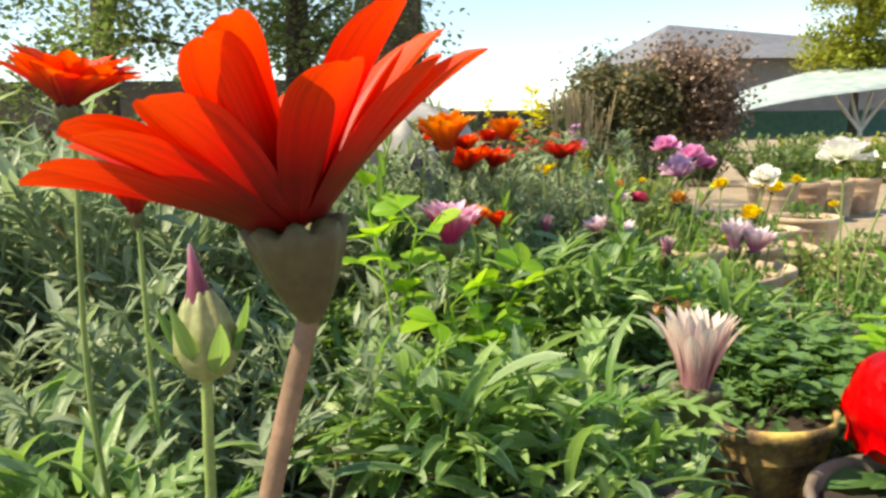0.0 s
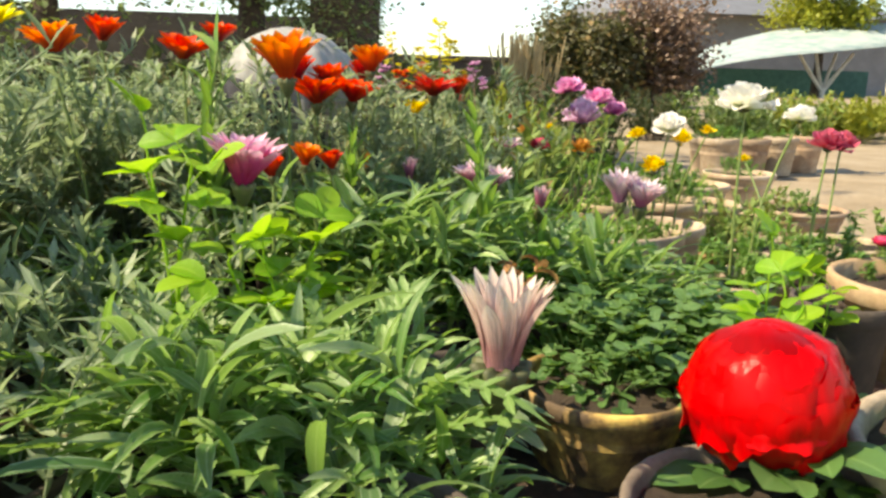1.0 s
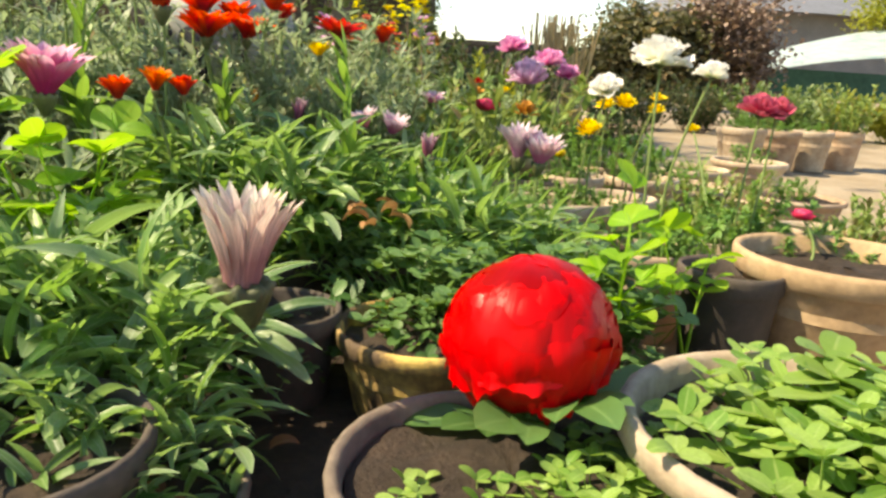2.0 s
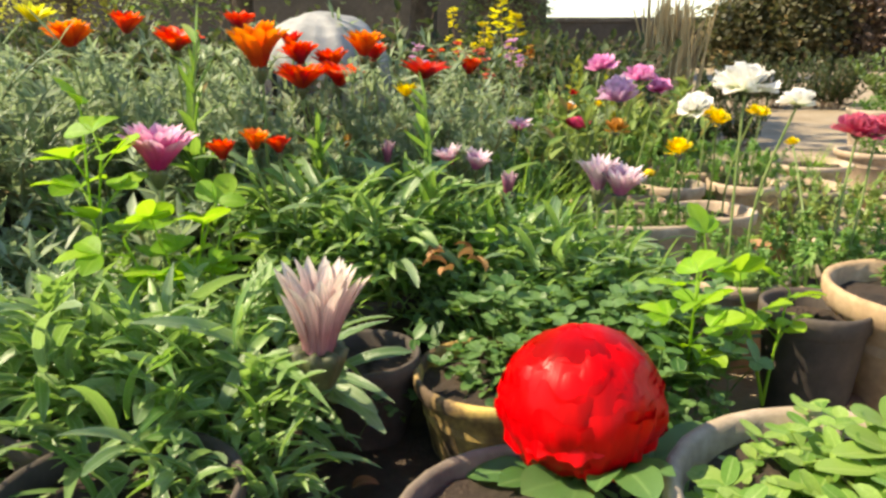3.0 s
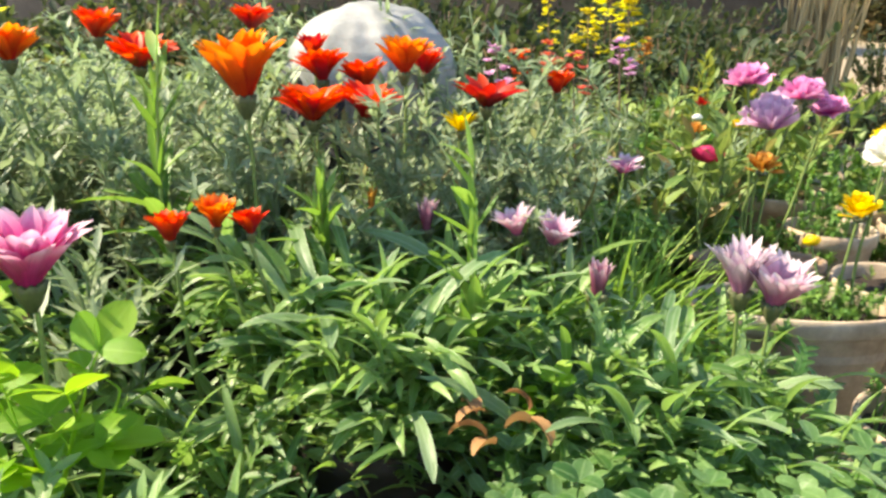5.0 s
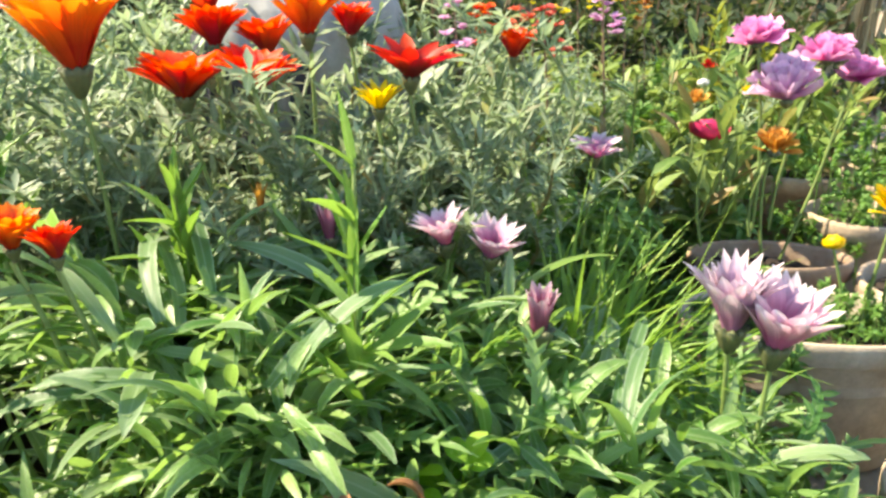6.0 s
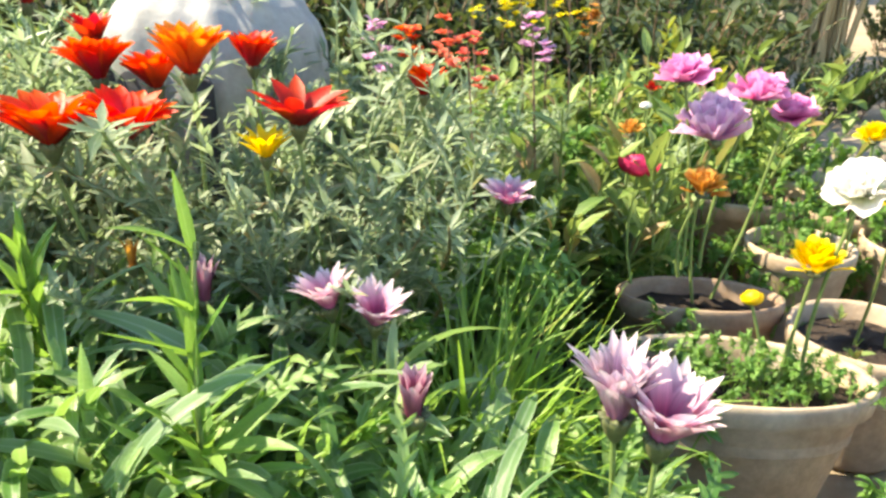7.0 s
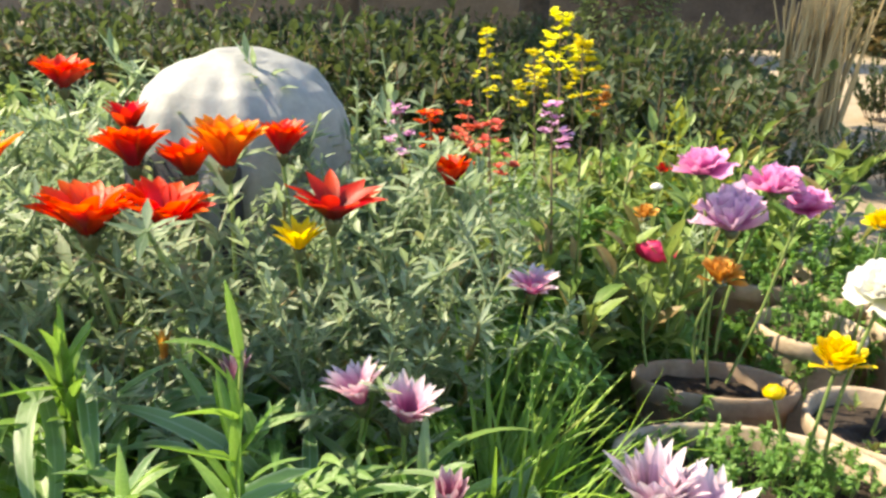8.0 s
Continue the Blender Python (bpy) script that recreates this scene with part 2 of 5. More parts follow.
SOIL = rough_material("soil", [(0.3, (0.030, 0.021, 0.014)), (0.7, (0.09, 0.060, 0.040))], 25, 0.95, 1.0, 140, 0.01)
GROUND = rough_material("sandy_ground", [(0.25, (0.23, 0.175, 0.11)), (0.5, (0.31, 0.245, 0.165)), (0.8, (0.40, 0.33, 0.24))], 3.5, 0.95, 0.7, 45, 0.01)
BRICK = rough_material("brick", [(0.3, (0.32, 0.13, 0.07)), (0.7, (0.48, 0.26, 0.16))], 14, 0.9, 0.6, 90, 0.003)
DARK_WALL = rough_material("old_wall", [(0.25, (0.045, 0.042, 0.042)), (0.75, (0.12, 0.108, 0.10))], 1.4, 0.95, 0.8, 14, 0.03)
BARK = rough_material("bark", [(0.3, (0.045, 0.035, 0.03)), (0.7, (0.15, 0.115, 0.09))], 9, 0.95, 1.0, 40, 0.02)
PALE_STONE = rough_material("pale_stone", [(0.25, (0.24, 0.25, 0.245)), (0.5, (0.36, 0.365, 0.355)), (0.8, (0.48, 0.475, 0.45))], 11, 0.6, 0.3, 60, 0.004)
OPENING_SHADE = rough_material("shaded_opening", [(0.3, (0.035, 0.035, 0.045)), (0.7, (0.08, 0.08, 0.10))], 20, 0.9)
PLASTER = rough_material("grey_plaster", [(0.3, (0.20, 0.205, 0.22)), (0.7, (0.28, 0.285, 0.30))], 0.8, 0.9, 0.2, 12, 0.01)
ROOFING = rough_material("roof_sheet", [(0.3, (0.11, 0.12, 0.14)), (0.7, (0.16, 0.17, 0.20))], 1.2, 0.8, 0.2, 20, 0.01)
CANVAS = rough_material("canvas", [(0.3, (0.20, 0.30, 0.30)), (0.7, (0.42, 0.47, 0.46))], 1.5, 0.7, 0.2, 30, 0.01)
CANVAS_GREEN = rough_material("canvas_green", [(0.3, (0.03, 0.12, 0.10)), (0.7, (0.06, 0.18, 0.15))], 3, 0.7)
POLE = rough_material("pole_paint", [(0.3, (0.62, 0.60, 0.54)), (0.7, (0.76, 0.74, 0.68))], 6, 0.6)


# ---- mesh helpers ----
def mesh_of(name, verts, faces, uv, mat, smooth=True):
    me = bpy.data.meshes.new(name)
    me.from_pydata(np.asarray(verts).tolist(), [], faces if isinstance(faces, list) else faces.tolist())
    if uv is not None:
        layer = me.uv_layers.new(name="UVMap")
        index = np.empty(len(me.loops), dtype=np.int32)
        me.loops.foreach_get("vertex_index", index)
        layer.data.foreach_set("uv", np.asarray(uv, dtype=np.float32)[index].ravel())
    me.materials.append(mat)
    if smooth:
        me.polygons.foreach_set("use_smooth", np.ones(len(me.polygons), dtype=bool))
    me.update()
    return me


def part(name, me, parent, label="", m=None):
    ob = new(name, me)
    ob.parent = parent
    if m is not None:
        ob.matrix_basis = m
    if label:
        ob["label"] = label
    return ob


def thing(name, at, label, category, group="", rz=0.0):
    ob = new(name)
    ob.matrix_basis = pose(*at, 0, 0, rz)
    ob.empty_display_size = 0.02
    return tagged(ob, label, category, group)


LANCE = lambda s: np.sin(np.pi * np.clip(0.06 + 0.94 * s, 0, 1) ** 0.85) ** 0.8
STRAP = lambda s: (0.5 + 0.5 * np.sin(np.pi * s * 0.68)) * np.sqrt(np.clip(1 - np.clip((s - 0.72) / 0.285, 0, 1) ** 2, 0, 1))
SPEAR = lambda s: (0.42 + 0.58 * np.sin(np.pi * np.clip(s * 0.8, 0, 1))) * np.clip(1 - np.clip((s - 0.55) / 0.46, 0, 1) ** 1.8, 0, 1)
OVATE = lambda s: np.sin(np.pi * np.clip(0.03 + 0.97 * s, 0, 1) ** 1.25) ** 0.62
CROWN = lambda s: (0.45 + 0.55 * np.sin(np.pi * np.clip(s * 0.72, 0, 1))) * np.clip(1 - np.clip((s - 0.66) / 0.35, 0, 1) ** 2.2, 0, 1)
BLADE = lambda s: 1.0 - 0.9 * s ** 1.5
ROUND = lambda s: np.sqrt(np.clip(1 - (1.12 * s - 0.16 - 0.42) ** 2 / 0.34, 0.0, 1))


def strips(rng, base, az, el0, el1, length, width, profile, n=5, fold=0.35, roll=0.35):
    """Many bent, folded leaf blades at once: vertices, quads and (across, along) for each vertex."""
    base = np.atleast_2d(np.asarray(base, float))
    k = len(base)
    az, el0, el1, length, width = (np.broadcast_to(np.asarray(v, float), (k,)) for v in (az, el0, el1, length, width))
    s = np.linspace(0, 1, n)
    el = el0[:, None] + (el1 - el0)[:, None] * s[None]
    d = np.stack([np.cos(az)[:, None] * np.cos(el), np.sin(az)[:, None] * np.cos(el), np.sin(el)], -1)
    mid = (d[:, 1:] + d[:, :-1]) / 2 * (length / (n - 1))[:, None, None]
    centre = base[:, None] + np.concatenate([np.zeros((k, 1, 3)), np.cumsum(mid, 1)], 1)
    side = np.stack([-np.sin(az), np.cos(az), 0 * az], -1)[:, None] * np.ones((1, n, 1))
    up = np.cross(d, side)
    turn = (rng.uniform(-roll, roll, k))[:, None, None]
    side, up = side * np.cos(turn) + up * np.sin(turn), up * np.cos(turn) - side * np.sin(turn)
    w = (width[:, None] * np.maximum(profile(s), 0.03)[None])[..., None]
    verts = np.stack([centre - side * w + up * w * fold, centre, centre + side * w + up * w * fold], 2)
    uv = np.stack(np.broadcast_arrays(np.array([0, 0.5, 1.0])[None, None], s[None, :, None] * np.ones((k, 1, 1))), -1)
    a = (np.arange(k)[:, None, None] * n * 3 + np.arange(n - 1)[None, :, None] * 3 + np.arange(2)[None, None]).ravel()
    return verts.reshape(-1, 3), np.stack([a, a + 1, a + 4, a + 3], 1), uv.reshape(-1, 2)


def joined(*pieces):
    verts, faces, uvs, off = [], [], [], 0
    for v, f, u in pieces:
        verts.append(v), faces.append(np.asarray(f) + off), uvs.append(u)
        off += len(v)
    return np.concatenate(verts), np.concatenate(faces), np.concatenate(uvs)


def tube(points, radii, sides=7):
    pts = np.asarray(points, float)
    tan = np.gradient(pts, axis=0)
    tan /= np.linalg.norm(tan, axis=1)[:, None] + 1e-9
    ref = np.array([1.0, 0.13, 0.0]) if abs(tan[0][0]) < 0.8 else np.array([0.0, 1.0, 0.1])
    a = np.cross(tan, ref)
    a /= np.linalg.norm(a, axis=1)[:, None] + 1e-9
    b = np.cross(tan, a)
    ang = np.linspace(0, 2 * np.pi, sides, endpoint=False)
    r = np.broadcast_to(np.asarray(radii, float), (len(pts),))[:, None, None]
    verts = pts[:, None] + r * (np.cos(ang)[None, :, None] * a[:, None] + np.sin(ang)[None, :, None] * b[:, None])
    faces = [[i * sides + j, i * sides + (j + 1) % sides, (i + 1) * sides + (j + 1) % sides, (i + 1) * sides + j] for i in range(len(pts) - 1) for j in range(sides)]
    uv = np.stack(np.broadcast_arrays(np.linspace(0, 1, sides)[None], np.linspace(0, 1, len(pts))[:, None]), -1)
    return verts.reshape(-1, 3), np.array(faces), uv.reshape(-1, 2)


def lathe(profile, sides=24, wobble=0.0, seed=0):
    """Turned shape from (radius, height) pairs, slightly uneven."""
    rng = np.random.default_rng(seed)
    pr = np.asarray(profile, float)
    ang = np.linspace(0, 2 * np.pi, sides, endpoint=False)
    un = 1 + wobble * (np.sin(2 * ang + rng.uniform(0, 6)) + 0.5 * np.sin(5 * ang + rng.uniform(0, 6)))
    verts = np.stack([pr[:, None, 0] * np.cos(ang) * un, pr[:, None, 0] * np.sin(ang) * un, pr[:, None, 1] + 0 * ang[None]], -1)
    m = len(pr)
    faces = [[i * sides + j, i * sides + (j + 1) % sides, (i + 1) * sides + (j + 1) % sides, (i + 1) * sides + j] for i in range(m - 1) for j in range(sides)]
    uv = np.stack(np.broadcast_arrays(np.linspace(0, 1, sides)[None], np.linspace(0, 1, m)[:, None]), -1)
    return verts.reshape(-1, 3), np.array(faces), uv.reshape(-1, 2)


def bend(a, b, sag=0.0, sway=0.0, n=9):
    """Points of a stalk from a to b that leaves the soil upright and leans over towards its head."""
    a, b = np.asarray(a, float), np.asarray(b, float)
    s = np.linspace(0, 1, n)[:, None]
    p = a + (b - a) * s
    p[:, :2] = a[:2] + (b - a)[:2] * (s ** 1.6)
    p[:, 0] += sway * np.sin(np.pi * s[:, 0]) + 0.25 * sway * np.sin(5 * s[:, 0])
    p[:, 2] -= sag * np.sin(np.pi * s[:, 0])
    return p


def slab(name, lo, hi, mat, parent=None, bevel=0.0, jag=0.0, seed=0):
    bm = bmesh.new()
    bmesh.ops.create_cube(bm, size=1.0)
    lo, hi = Vector(lo), Vector(hi)
    for v in bm.verts:
        v.co = Vector(((lo[i] + hi[i]) / 2 + v.co[i] * (hi[i] - lo[i])) for i in range(3))
    if bevel:
        bmesh.ops.bevel(bm, geom=bm.edges[:], offset=bevel, segments=2, affect="EDGES")
    if jag:
        rng = random.Random(seed)
        for v in bm.verts:
            v.co += Vector((rng.uniform(-jag, jag), rng.uniform(-jag, jag), rng.uniform(-jag, jag)))
    me = bpy.data.meshes.new(name)
    bm.to_mesh(me)
    bm.free()
    me.materials.append(mat)
    ob = new(name, me)
    ob.parent = parent
    return ob


# ---- the ground, one sheet out to the horizon, uneven near the beds ----
def build_ground():
    xs = np.concatenate([-np.geomspace(400, 3.2, 14), np.linspace(-3, 4, 71), np.geomspace(4.2, 400, 14)])
    ys = np.concatenate([-np.geomspace(400, 1.2, 14), np.linspace(-1, 6, 71), np.geomspace(6.2, 400, 14)])
    verts = []
    for y in ys:
        for x in xs:
            near = max(0.0, 1 - math.hypot(x - 0.5, y - 2) / 6)
            verts.append((x, y, near * 0.02 * noise.noise((x * 2.3, y * 2.3, 0.0)) + 0.006 * near * noise.noise((x * 11, y * 11, 3.0))))
    w = len(xs)
    faces = [[j * w + i, j * w + i + 1, (j + 1) * w + i + 1, (j + 1) * w + i] for j in range(len(ys) - 1) for i in range(w - 1)]
    tagged(new("ground", mesh_of("ground", verts, faces, None, GROUND)), "trodden sandy earth with paler dusty patches", "ground", kind="structure")


build_ground()


def bed_soil():
    """Dark brown earth under the crowded pots; its colour also deepens the shaded gaps."""
    r = random.Random(3)
    n, verts = 48, [(-0.25, 1.4, 0.03)]
    rings = 9
    for k in range(1, rings + 1):
        q = k / rings
        for i in range(n):
            a = 2 * math.pi * i / n
            edge = 1 + 0.06 * math.sin(3 * a + 1) + 0.04 * math.sin(7 * a) + 0.03 * math.sin(13 * a)
            x, y = -0.30 + 0.93 * q * edge * abs(math.cos(a)) ** 0.5 * (1 if math.cos(a) > 0 else -1.3), 1.42 + 1.12 * q * edge * abs(math.sin(a)) ** 0.5 * (1 if math.sin(a) > 0 else -1)
            verts.append((x, y, 0.034 * (1 - q ** 6) - 0.02 * q ** 12 + r.uniform(-0.004, 0.004)))
    faces = [[0, 1 + i, 1 + (i + 1) % n] for i in range(n)]
    faces += [[1 + k * n + i, 1 + (k + 1) * n + i, 1 + (k + 1) * n + (i + 1) % n, 1 + k * n + (i + 1) % n] for k in range(rings - 1) for i in range(n)]
    tagged(new("flower_bed", mesh_of("flower_bed", verts, faces, None, SOIL)), "dark brown soil under the flower pots, deepening the shaded gaps", "soil", kind="structure")


bed_soil()


# ---- pots ----
def pot_mesh(r, h, mat, seed, taper=0.72):
    t = max(0.006, r * 0.075)
    rim = h * 0.18
    prof = [(0.002, 0.0), (r * taper, 0.0), (r * taper * 1.02, 0.004), (r * 0.93, h - rim), (r * 0.94, h - rim + 0.001), (r, h - rim + 0.004),
            (r * 1.01, h - 0.006), (r * 1.0, h - 0.001), (r - t * 0.5, h), (r - t, h - 0.004), (r - t * 1.3, h - rim * 1.3), (r - t * 1.4, h * 0.62)]
    v, f, u = lathe(prof, 30, 0.008, seed)
    return mesh_of("pot_body", v, f, u, mat)


def soil_mesh(r, z, seed):
    rng = np.random.default_rng(seed)
    rings = [(0.0005, z + 0.006)] + [(r * k / 6, z + 0.006 * math.cos(k / 6 * 1.5) ) for k in range(1, 7)]
    v, f, u = lathe(rings, 26)
    v[:, 2] += rng.normal(0, 0.0025, len(v))
    return mesh_of("soil", v, f, u, SOIL)


def make_pot(at, r, h, mat, label, seed, group="flower pots in the bed", taper=0.72, oval=1.0):
    p = thing("flower_pot", at, label, "pot", group, seed * 37 % 360 if oval == 1.0 else 3)
    wide = Matrix.Diagonal((1, oval, 1, 1))
    part("body", pot_mesh(r, h, mat, seed, taper), p, "", wide)
    part("soil", soil_mesh(r * 0.9, h * 0.84, seed), p, "dark crumbly potting soil", wide)
    return p


# ---- foliage, by kind ----
def leaf_meshes(kind, mat):
    """A few leaf shapes of one kind, lying along +x, to be shared by all its plants."""
    out = []
    for i in range(6):
        r = np.random.default_rng(500 + i)
        if kind == "lobed":
            length = 0.078 + 0.008 * i
            main = strips(r, [[0, 0, 0]], 0.0, 0.35, -0.45 - 0.1 * i, length, 0.0055, LANCE, 8, 0.3, 0.15)
            mid = main[0].reshape(8, 3, 3)[:, 1]
            spots = [(mid[k], sgn * r.uniform(0.55, 0.85)) for k in (2, 3, 4, 5) for sgn in (-1, 1)]
            if i % 2 == 0:
                main = joined(main, strips(r, [p for p, _ in spots], [a for _, a in spots], 0.1, -0.2, r.uniform(0.014, 0.024, len(spots)), 0.0032, LANCE, 4))
            out.append(mesh_of("leaf", *main, mat))
        else:
            length = 0.066 + 0.011 * i
            out.append(mesh_of("leaf", *strips(r, [[0, 0, 0]], 0.0, 0.3, -0.35 - 0.12 * i, length, length * (r.uniform(0.050, 0.064) if i % 2 else r.uniform(0.062, 0.088)), STRAP if i % 2 else LANCE, 9, 0.35, 0.2), mat))
    return out


def leafy_stems(seed, stems, height, spread, per_stem, leaf, width, lean=0.5, profile=LANCE, up=0.7, n=4, split=False):
    """Upright stems set with small leaves all along: a bushy plant."""
    rng = np.random.default_rng(seed)
    pieces, bs, azs, els, ls = [], [], [], [], []
    for _ in range(stems):
        a = rng.uniform(0, 2 * np.pi)
        r0 = spread * 0.35 * math.sqrt(rng.random())
        h = height * rng.uniform(0.6, 1.05)
        r1 = r0 + spread * lean * rng.random()
        s = np.linspace(0, 1, 7)[:, None]
        foot, top = np.array([r0 * math.cos(a), r0 * math.sin(a), 0]), np.array([r1 * math.cos(a), r1 * math.sin(a), h])
        pts = foot + (top - foot) * s + np.array([rng.normal(0, 0.012), rng.normal(0, 0.012), 0]) * np.sin(np.pi * s)
        pieces.append(tube(pts, np.linspace(0.0022, 0.0009, 7) * (height / 0.22) ** 0.5, 4))
        at = rng.uniform(0.18, 1.0, per_stem)
        bs.append(np.stack([np.interp(at, s[:, 0], pts[:, c]) for c in range(3)], -1))
        azs.append(rng.uniform(0, 2 * np.pi, per_stem))
        els.append(rng.uniform(up - 0.5, up + 0.6, per_stem))
        ls.append(leaf * rng.uniform(0.6, 1.25, per_stem) * (1.15 - 0.45 * at))
    b, az, el, le = np.concatenate(bs), np.concatenate(azs), np.concatenate(els), np.concatenate(ls)
    leaves = strips(rng, b, az, el, el - rng.uniform(-0.2, 0.7, len(b)), le, le * width, profile, n)
    return (joined(*pieces), leaves) if split else joined(*pieces, leaves)


def shoot_mesh(seed, height=0.21, leaf=1.0):
    """One branching silver shoot, set with blunt leaves, fewer where they are long."""
    r = np.random.default_rng(seed)
    main = bend((0, 0, 0), (r.uniform(0.02, 0.07), r.normal(0, 0.015), height * r.uniform(0.8, 1.1)), 0, r.normal(0, 0.01), 7)
    twigs = [main]
    for s in (2, 3, 4, 5):
        a = r.uniform(0, 6.28)
        twigs.append(bend(main[s], main[s] + np.array([0.045 * math.cos(a), 0.045 * math.sin(a), 0.06]) * r.uniform(0.7, 1.1), 0, 0.004, 5))
    pieces, bs, els = [], [], []
    for t in twigs:
        pieces.append(tube(t, np.linspace(0.0019, 0.0008, len(t)), 4))
        k = int((54 if t is main else 38) / leaf ** 1.5)
        at = r.uniform(0.15, 1.0, k) * (len(t) - 1)
        bs.append(np.stack([np.interp(at, np.arange(len(t)), t[:, q]) for q in range(3)], -1))
    b = np.concatenate(bs)
    el = r.uniform(0.1, 1.2, len(b))
    le = leaf * r.uniform(0.010, 0.023, len(b))
    pieces.append(strips(r, b, r.uniform(0, 6.28, len(b)), el, el - r.uniform(-0.2, 0.8, len(b)), le, le * 0.12, OVATE, 3, 0.3))
    return joined(*pieces)


def silver_template(meshes, seed):
    r = random.Random(seed)
    p = thing("silver_plant", (0, 0, -50), "bushy silver-green plant with small narrow leaves", "plant", "plants in the bed")
    for i in range(11):
        a, d = r.uniform(0, 360), 0.075 * math.sqrt(r.random())
        s = r.uniform(0.75, 1.1)
        part("shoot", r.choice(meshes), p, "", pose(d * math.cos(radians(a)), d * math.sin(radians(a)), 0, 0, 0, a + r.uniform(-40, 40)) @ pose(0, 0, 0, r.uniform(-8, 8), r.uniform(0, 16), 0) @ Matrix.Diagonal((s, s, s, 1)))
    return p


def foliage_clover(seed, height=0.09, stems=60, size=0.016, spread=0.11, cup=0.25, plump=0.62):
    rng = np.random.default_rng(seed)
    k = stems
    a, r = rng.uniform(0, 2 * np.pi, k), spread * np.sqrt(rng.random(k))
    top = np.stack([r * np.cos(a), r * np.sin(a), height * rng.uniform(0.5, 1.1, k) * (1 - 0.3 * (r / spread) ** 2)], -1)
    pieces = []
    for i in range(k):
        foot = np.array([top[i, 0] * 0.3, top[i, 1] * 0.3, 0.0])
        pieces.append(tube(bend(foot, top[i], 0, rng.normal(0, 0.004), 5), [0.0011, 0.001, 0.0009, 0.0008, 0.0006], 4))
    turn = rng.uniform(0, 2 * np.pi, k)
    for j in range(3):
        pieces.append(strips(rng, top, turn + j * 2.094 + rng.normal(0, 0.15, k), rng.uniform(-0.1, cup + 0.3, k), rng.uniform(-0.3, cup, k),
                             size * 1.5 * rng.uniform(0.8, 1.25, k), size * plump * rng.uniform(0.85, 1.15, k), ROUND, 6, 0.22, 0.3))
    return joined(*pieces)


def foliage_fern(seed, height=0.13, stems=56, spread=0.11):
    rng = np.random.default_rng(seed)
    b, az, el, le, pieces = [], [], [], [], []
    for _ in range(stems):
        a, r = rng.uniform(0, 2 * np.pi), spread * math.sqrt(rng.random())
        top = np.array([r * math.cos(a), r * math.sin(a), height * rng.uniform(0.5, 1.1)])
        foot = top * [0.25, 0.25, 0]
        pts = bend(foot, top, 0, rng.normal(0, 0.006), 6)
        pieces.append(tube(pts, np.linspace(0.0014, 0.0006, 6), 4))
        for c in range(9):
            p = pts[-1] * (1 - c * 0.035) + pts[2] * c * 0.035
            for _ in range(3):
                b.append(p), az.append(a + rng.uniform(-1.9, 1.9)), el.append(rng.uniform(-0.2, 1.0)), le.append(rng.uniform(0.009, 0.021))
    b, az, el, le = (np.array(x) for x in (b, az, el, le))
    pieces.append(strips(rng, b, az, el, el - 0.5, le, le * 0.17, LANCE, 4))
    return joined(*pieces)


def foliage_grass(seed, blades=70, length=0.2, spread=0.05, width=0.0028):
    rng = np.random.default_rng(seed)
    a = rng.uniform(0, 2 * np.pi, blades)
    base = np.stack([np.cos(a), np.sin(a), 0 * a], -1) * (spread * rng.random(blades))[:, None]
    el = rng.uniform(0.7, 1.5, blades)
    return strips(rng, base, a, el, el - rng.uniform(0.2, 1.3, blades), length * rng.uniform(0.5, 1.1, blades), width * rng.uniform(0.7, 1.3, blades), BLADE, 7, 0.5)


def plant_template(data, mat, label, name="garden_plant", category="plant", group="plants in the bed"):
    p = thing(name, (0, 0, -50), label, category, group)
    if len(data) == 2:
        part("stem", mesh_of("stem", *data[0], STEM_BROWN if mat is SHADE_LEAF else STEM), p)["kind"] = "stuff"
        data = data[1]
    f = part("foliage", mesh_of("foliage", *data, mat), p)
    f["kind"] = "stuff"
    return p


def leafy_template(meshes, seed, count, label):
    """A tufted gazania: every leaf a piece of its own, springing from short crowded stems."""
    r = random.Random(seed)
    p = thing("gazania_plant", (0, 0, -50), label, "plant", "plants in the bed")
    q = np.random.default_rng(seed + 700)
    k = 76
    a, h = q.uniform(0, 6.28, k), q.random(k)
    d = 0.075 * np.sqrt(q.random(k)) * (1 - 0.35 * h)
    el = q.uniform(-0.1, 1.3, k)
    le = q.uniform(0.028, 0.060, k)
    small = strips(q, np.stack([d * np.cos(a), d * np.sin(a), 0.005 + 0.085 * h], -1), a + q.normal(0, 0.9, k), el, el - q.uniform(0.2, 1.5, k), le, le * q.uniform(0.07, 0.14, k), LANCE, 6, 0.5, 0.9)
    part("leafage", mesh_of("leafage", *small, MIXED_LEAF), p)["kind"] = "stuff"
    for i in range(count):
        a, h = r.uniform(0, 360), r.random()
        d = 0.012 + 0.05 * math.sqrt(r.random()) * (1 - 0.4 * h)
        s = r.uniform(0.65, 1.1)
        m = pose(d * math.cos(radians(a)), d * math.sin(radians(a)), 0.012 + 0.075 * h, 0, 0, a + r.uniform(-60, 60)) @ pose(0, 0, 0, 0, -r.uniform(5, 40) - 50 * h * r.random(), 0) @ pose(0, 0, 0, r.uniform(-35, 35), 0, 0)
        part("leaf", r.choice(meshes), p, "", m @ Matrix.Diagonal((s, s, s, 1)))
    return p


class Plants:
    """Variants of one kind of plant, set out as copies with their own turn, lean and size."""

    def __init__(self, templates):
        self.templates, self.used = templates, set()

    def put(self, rng, x, y, z, scale=1.0):
        t = rng.choice(self.templates)
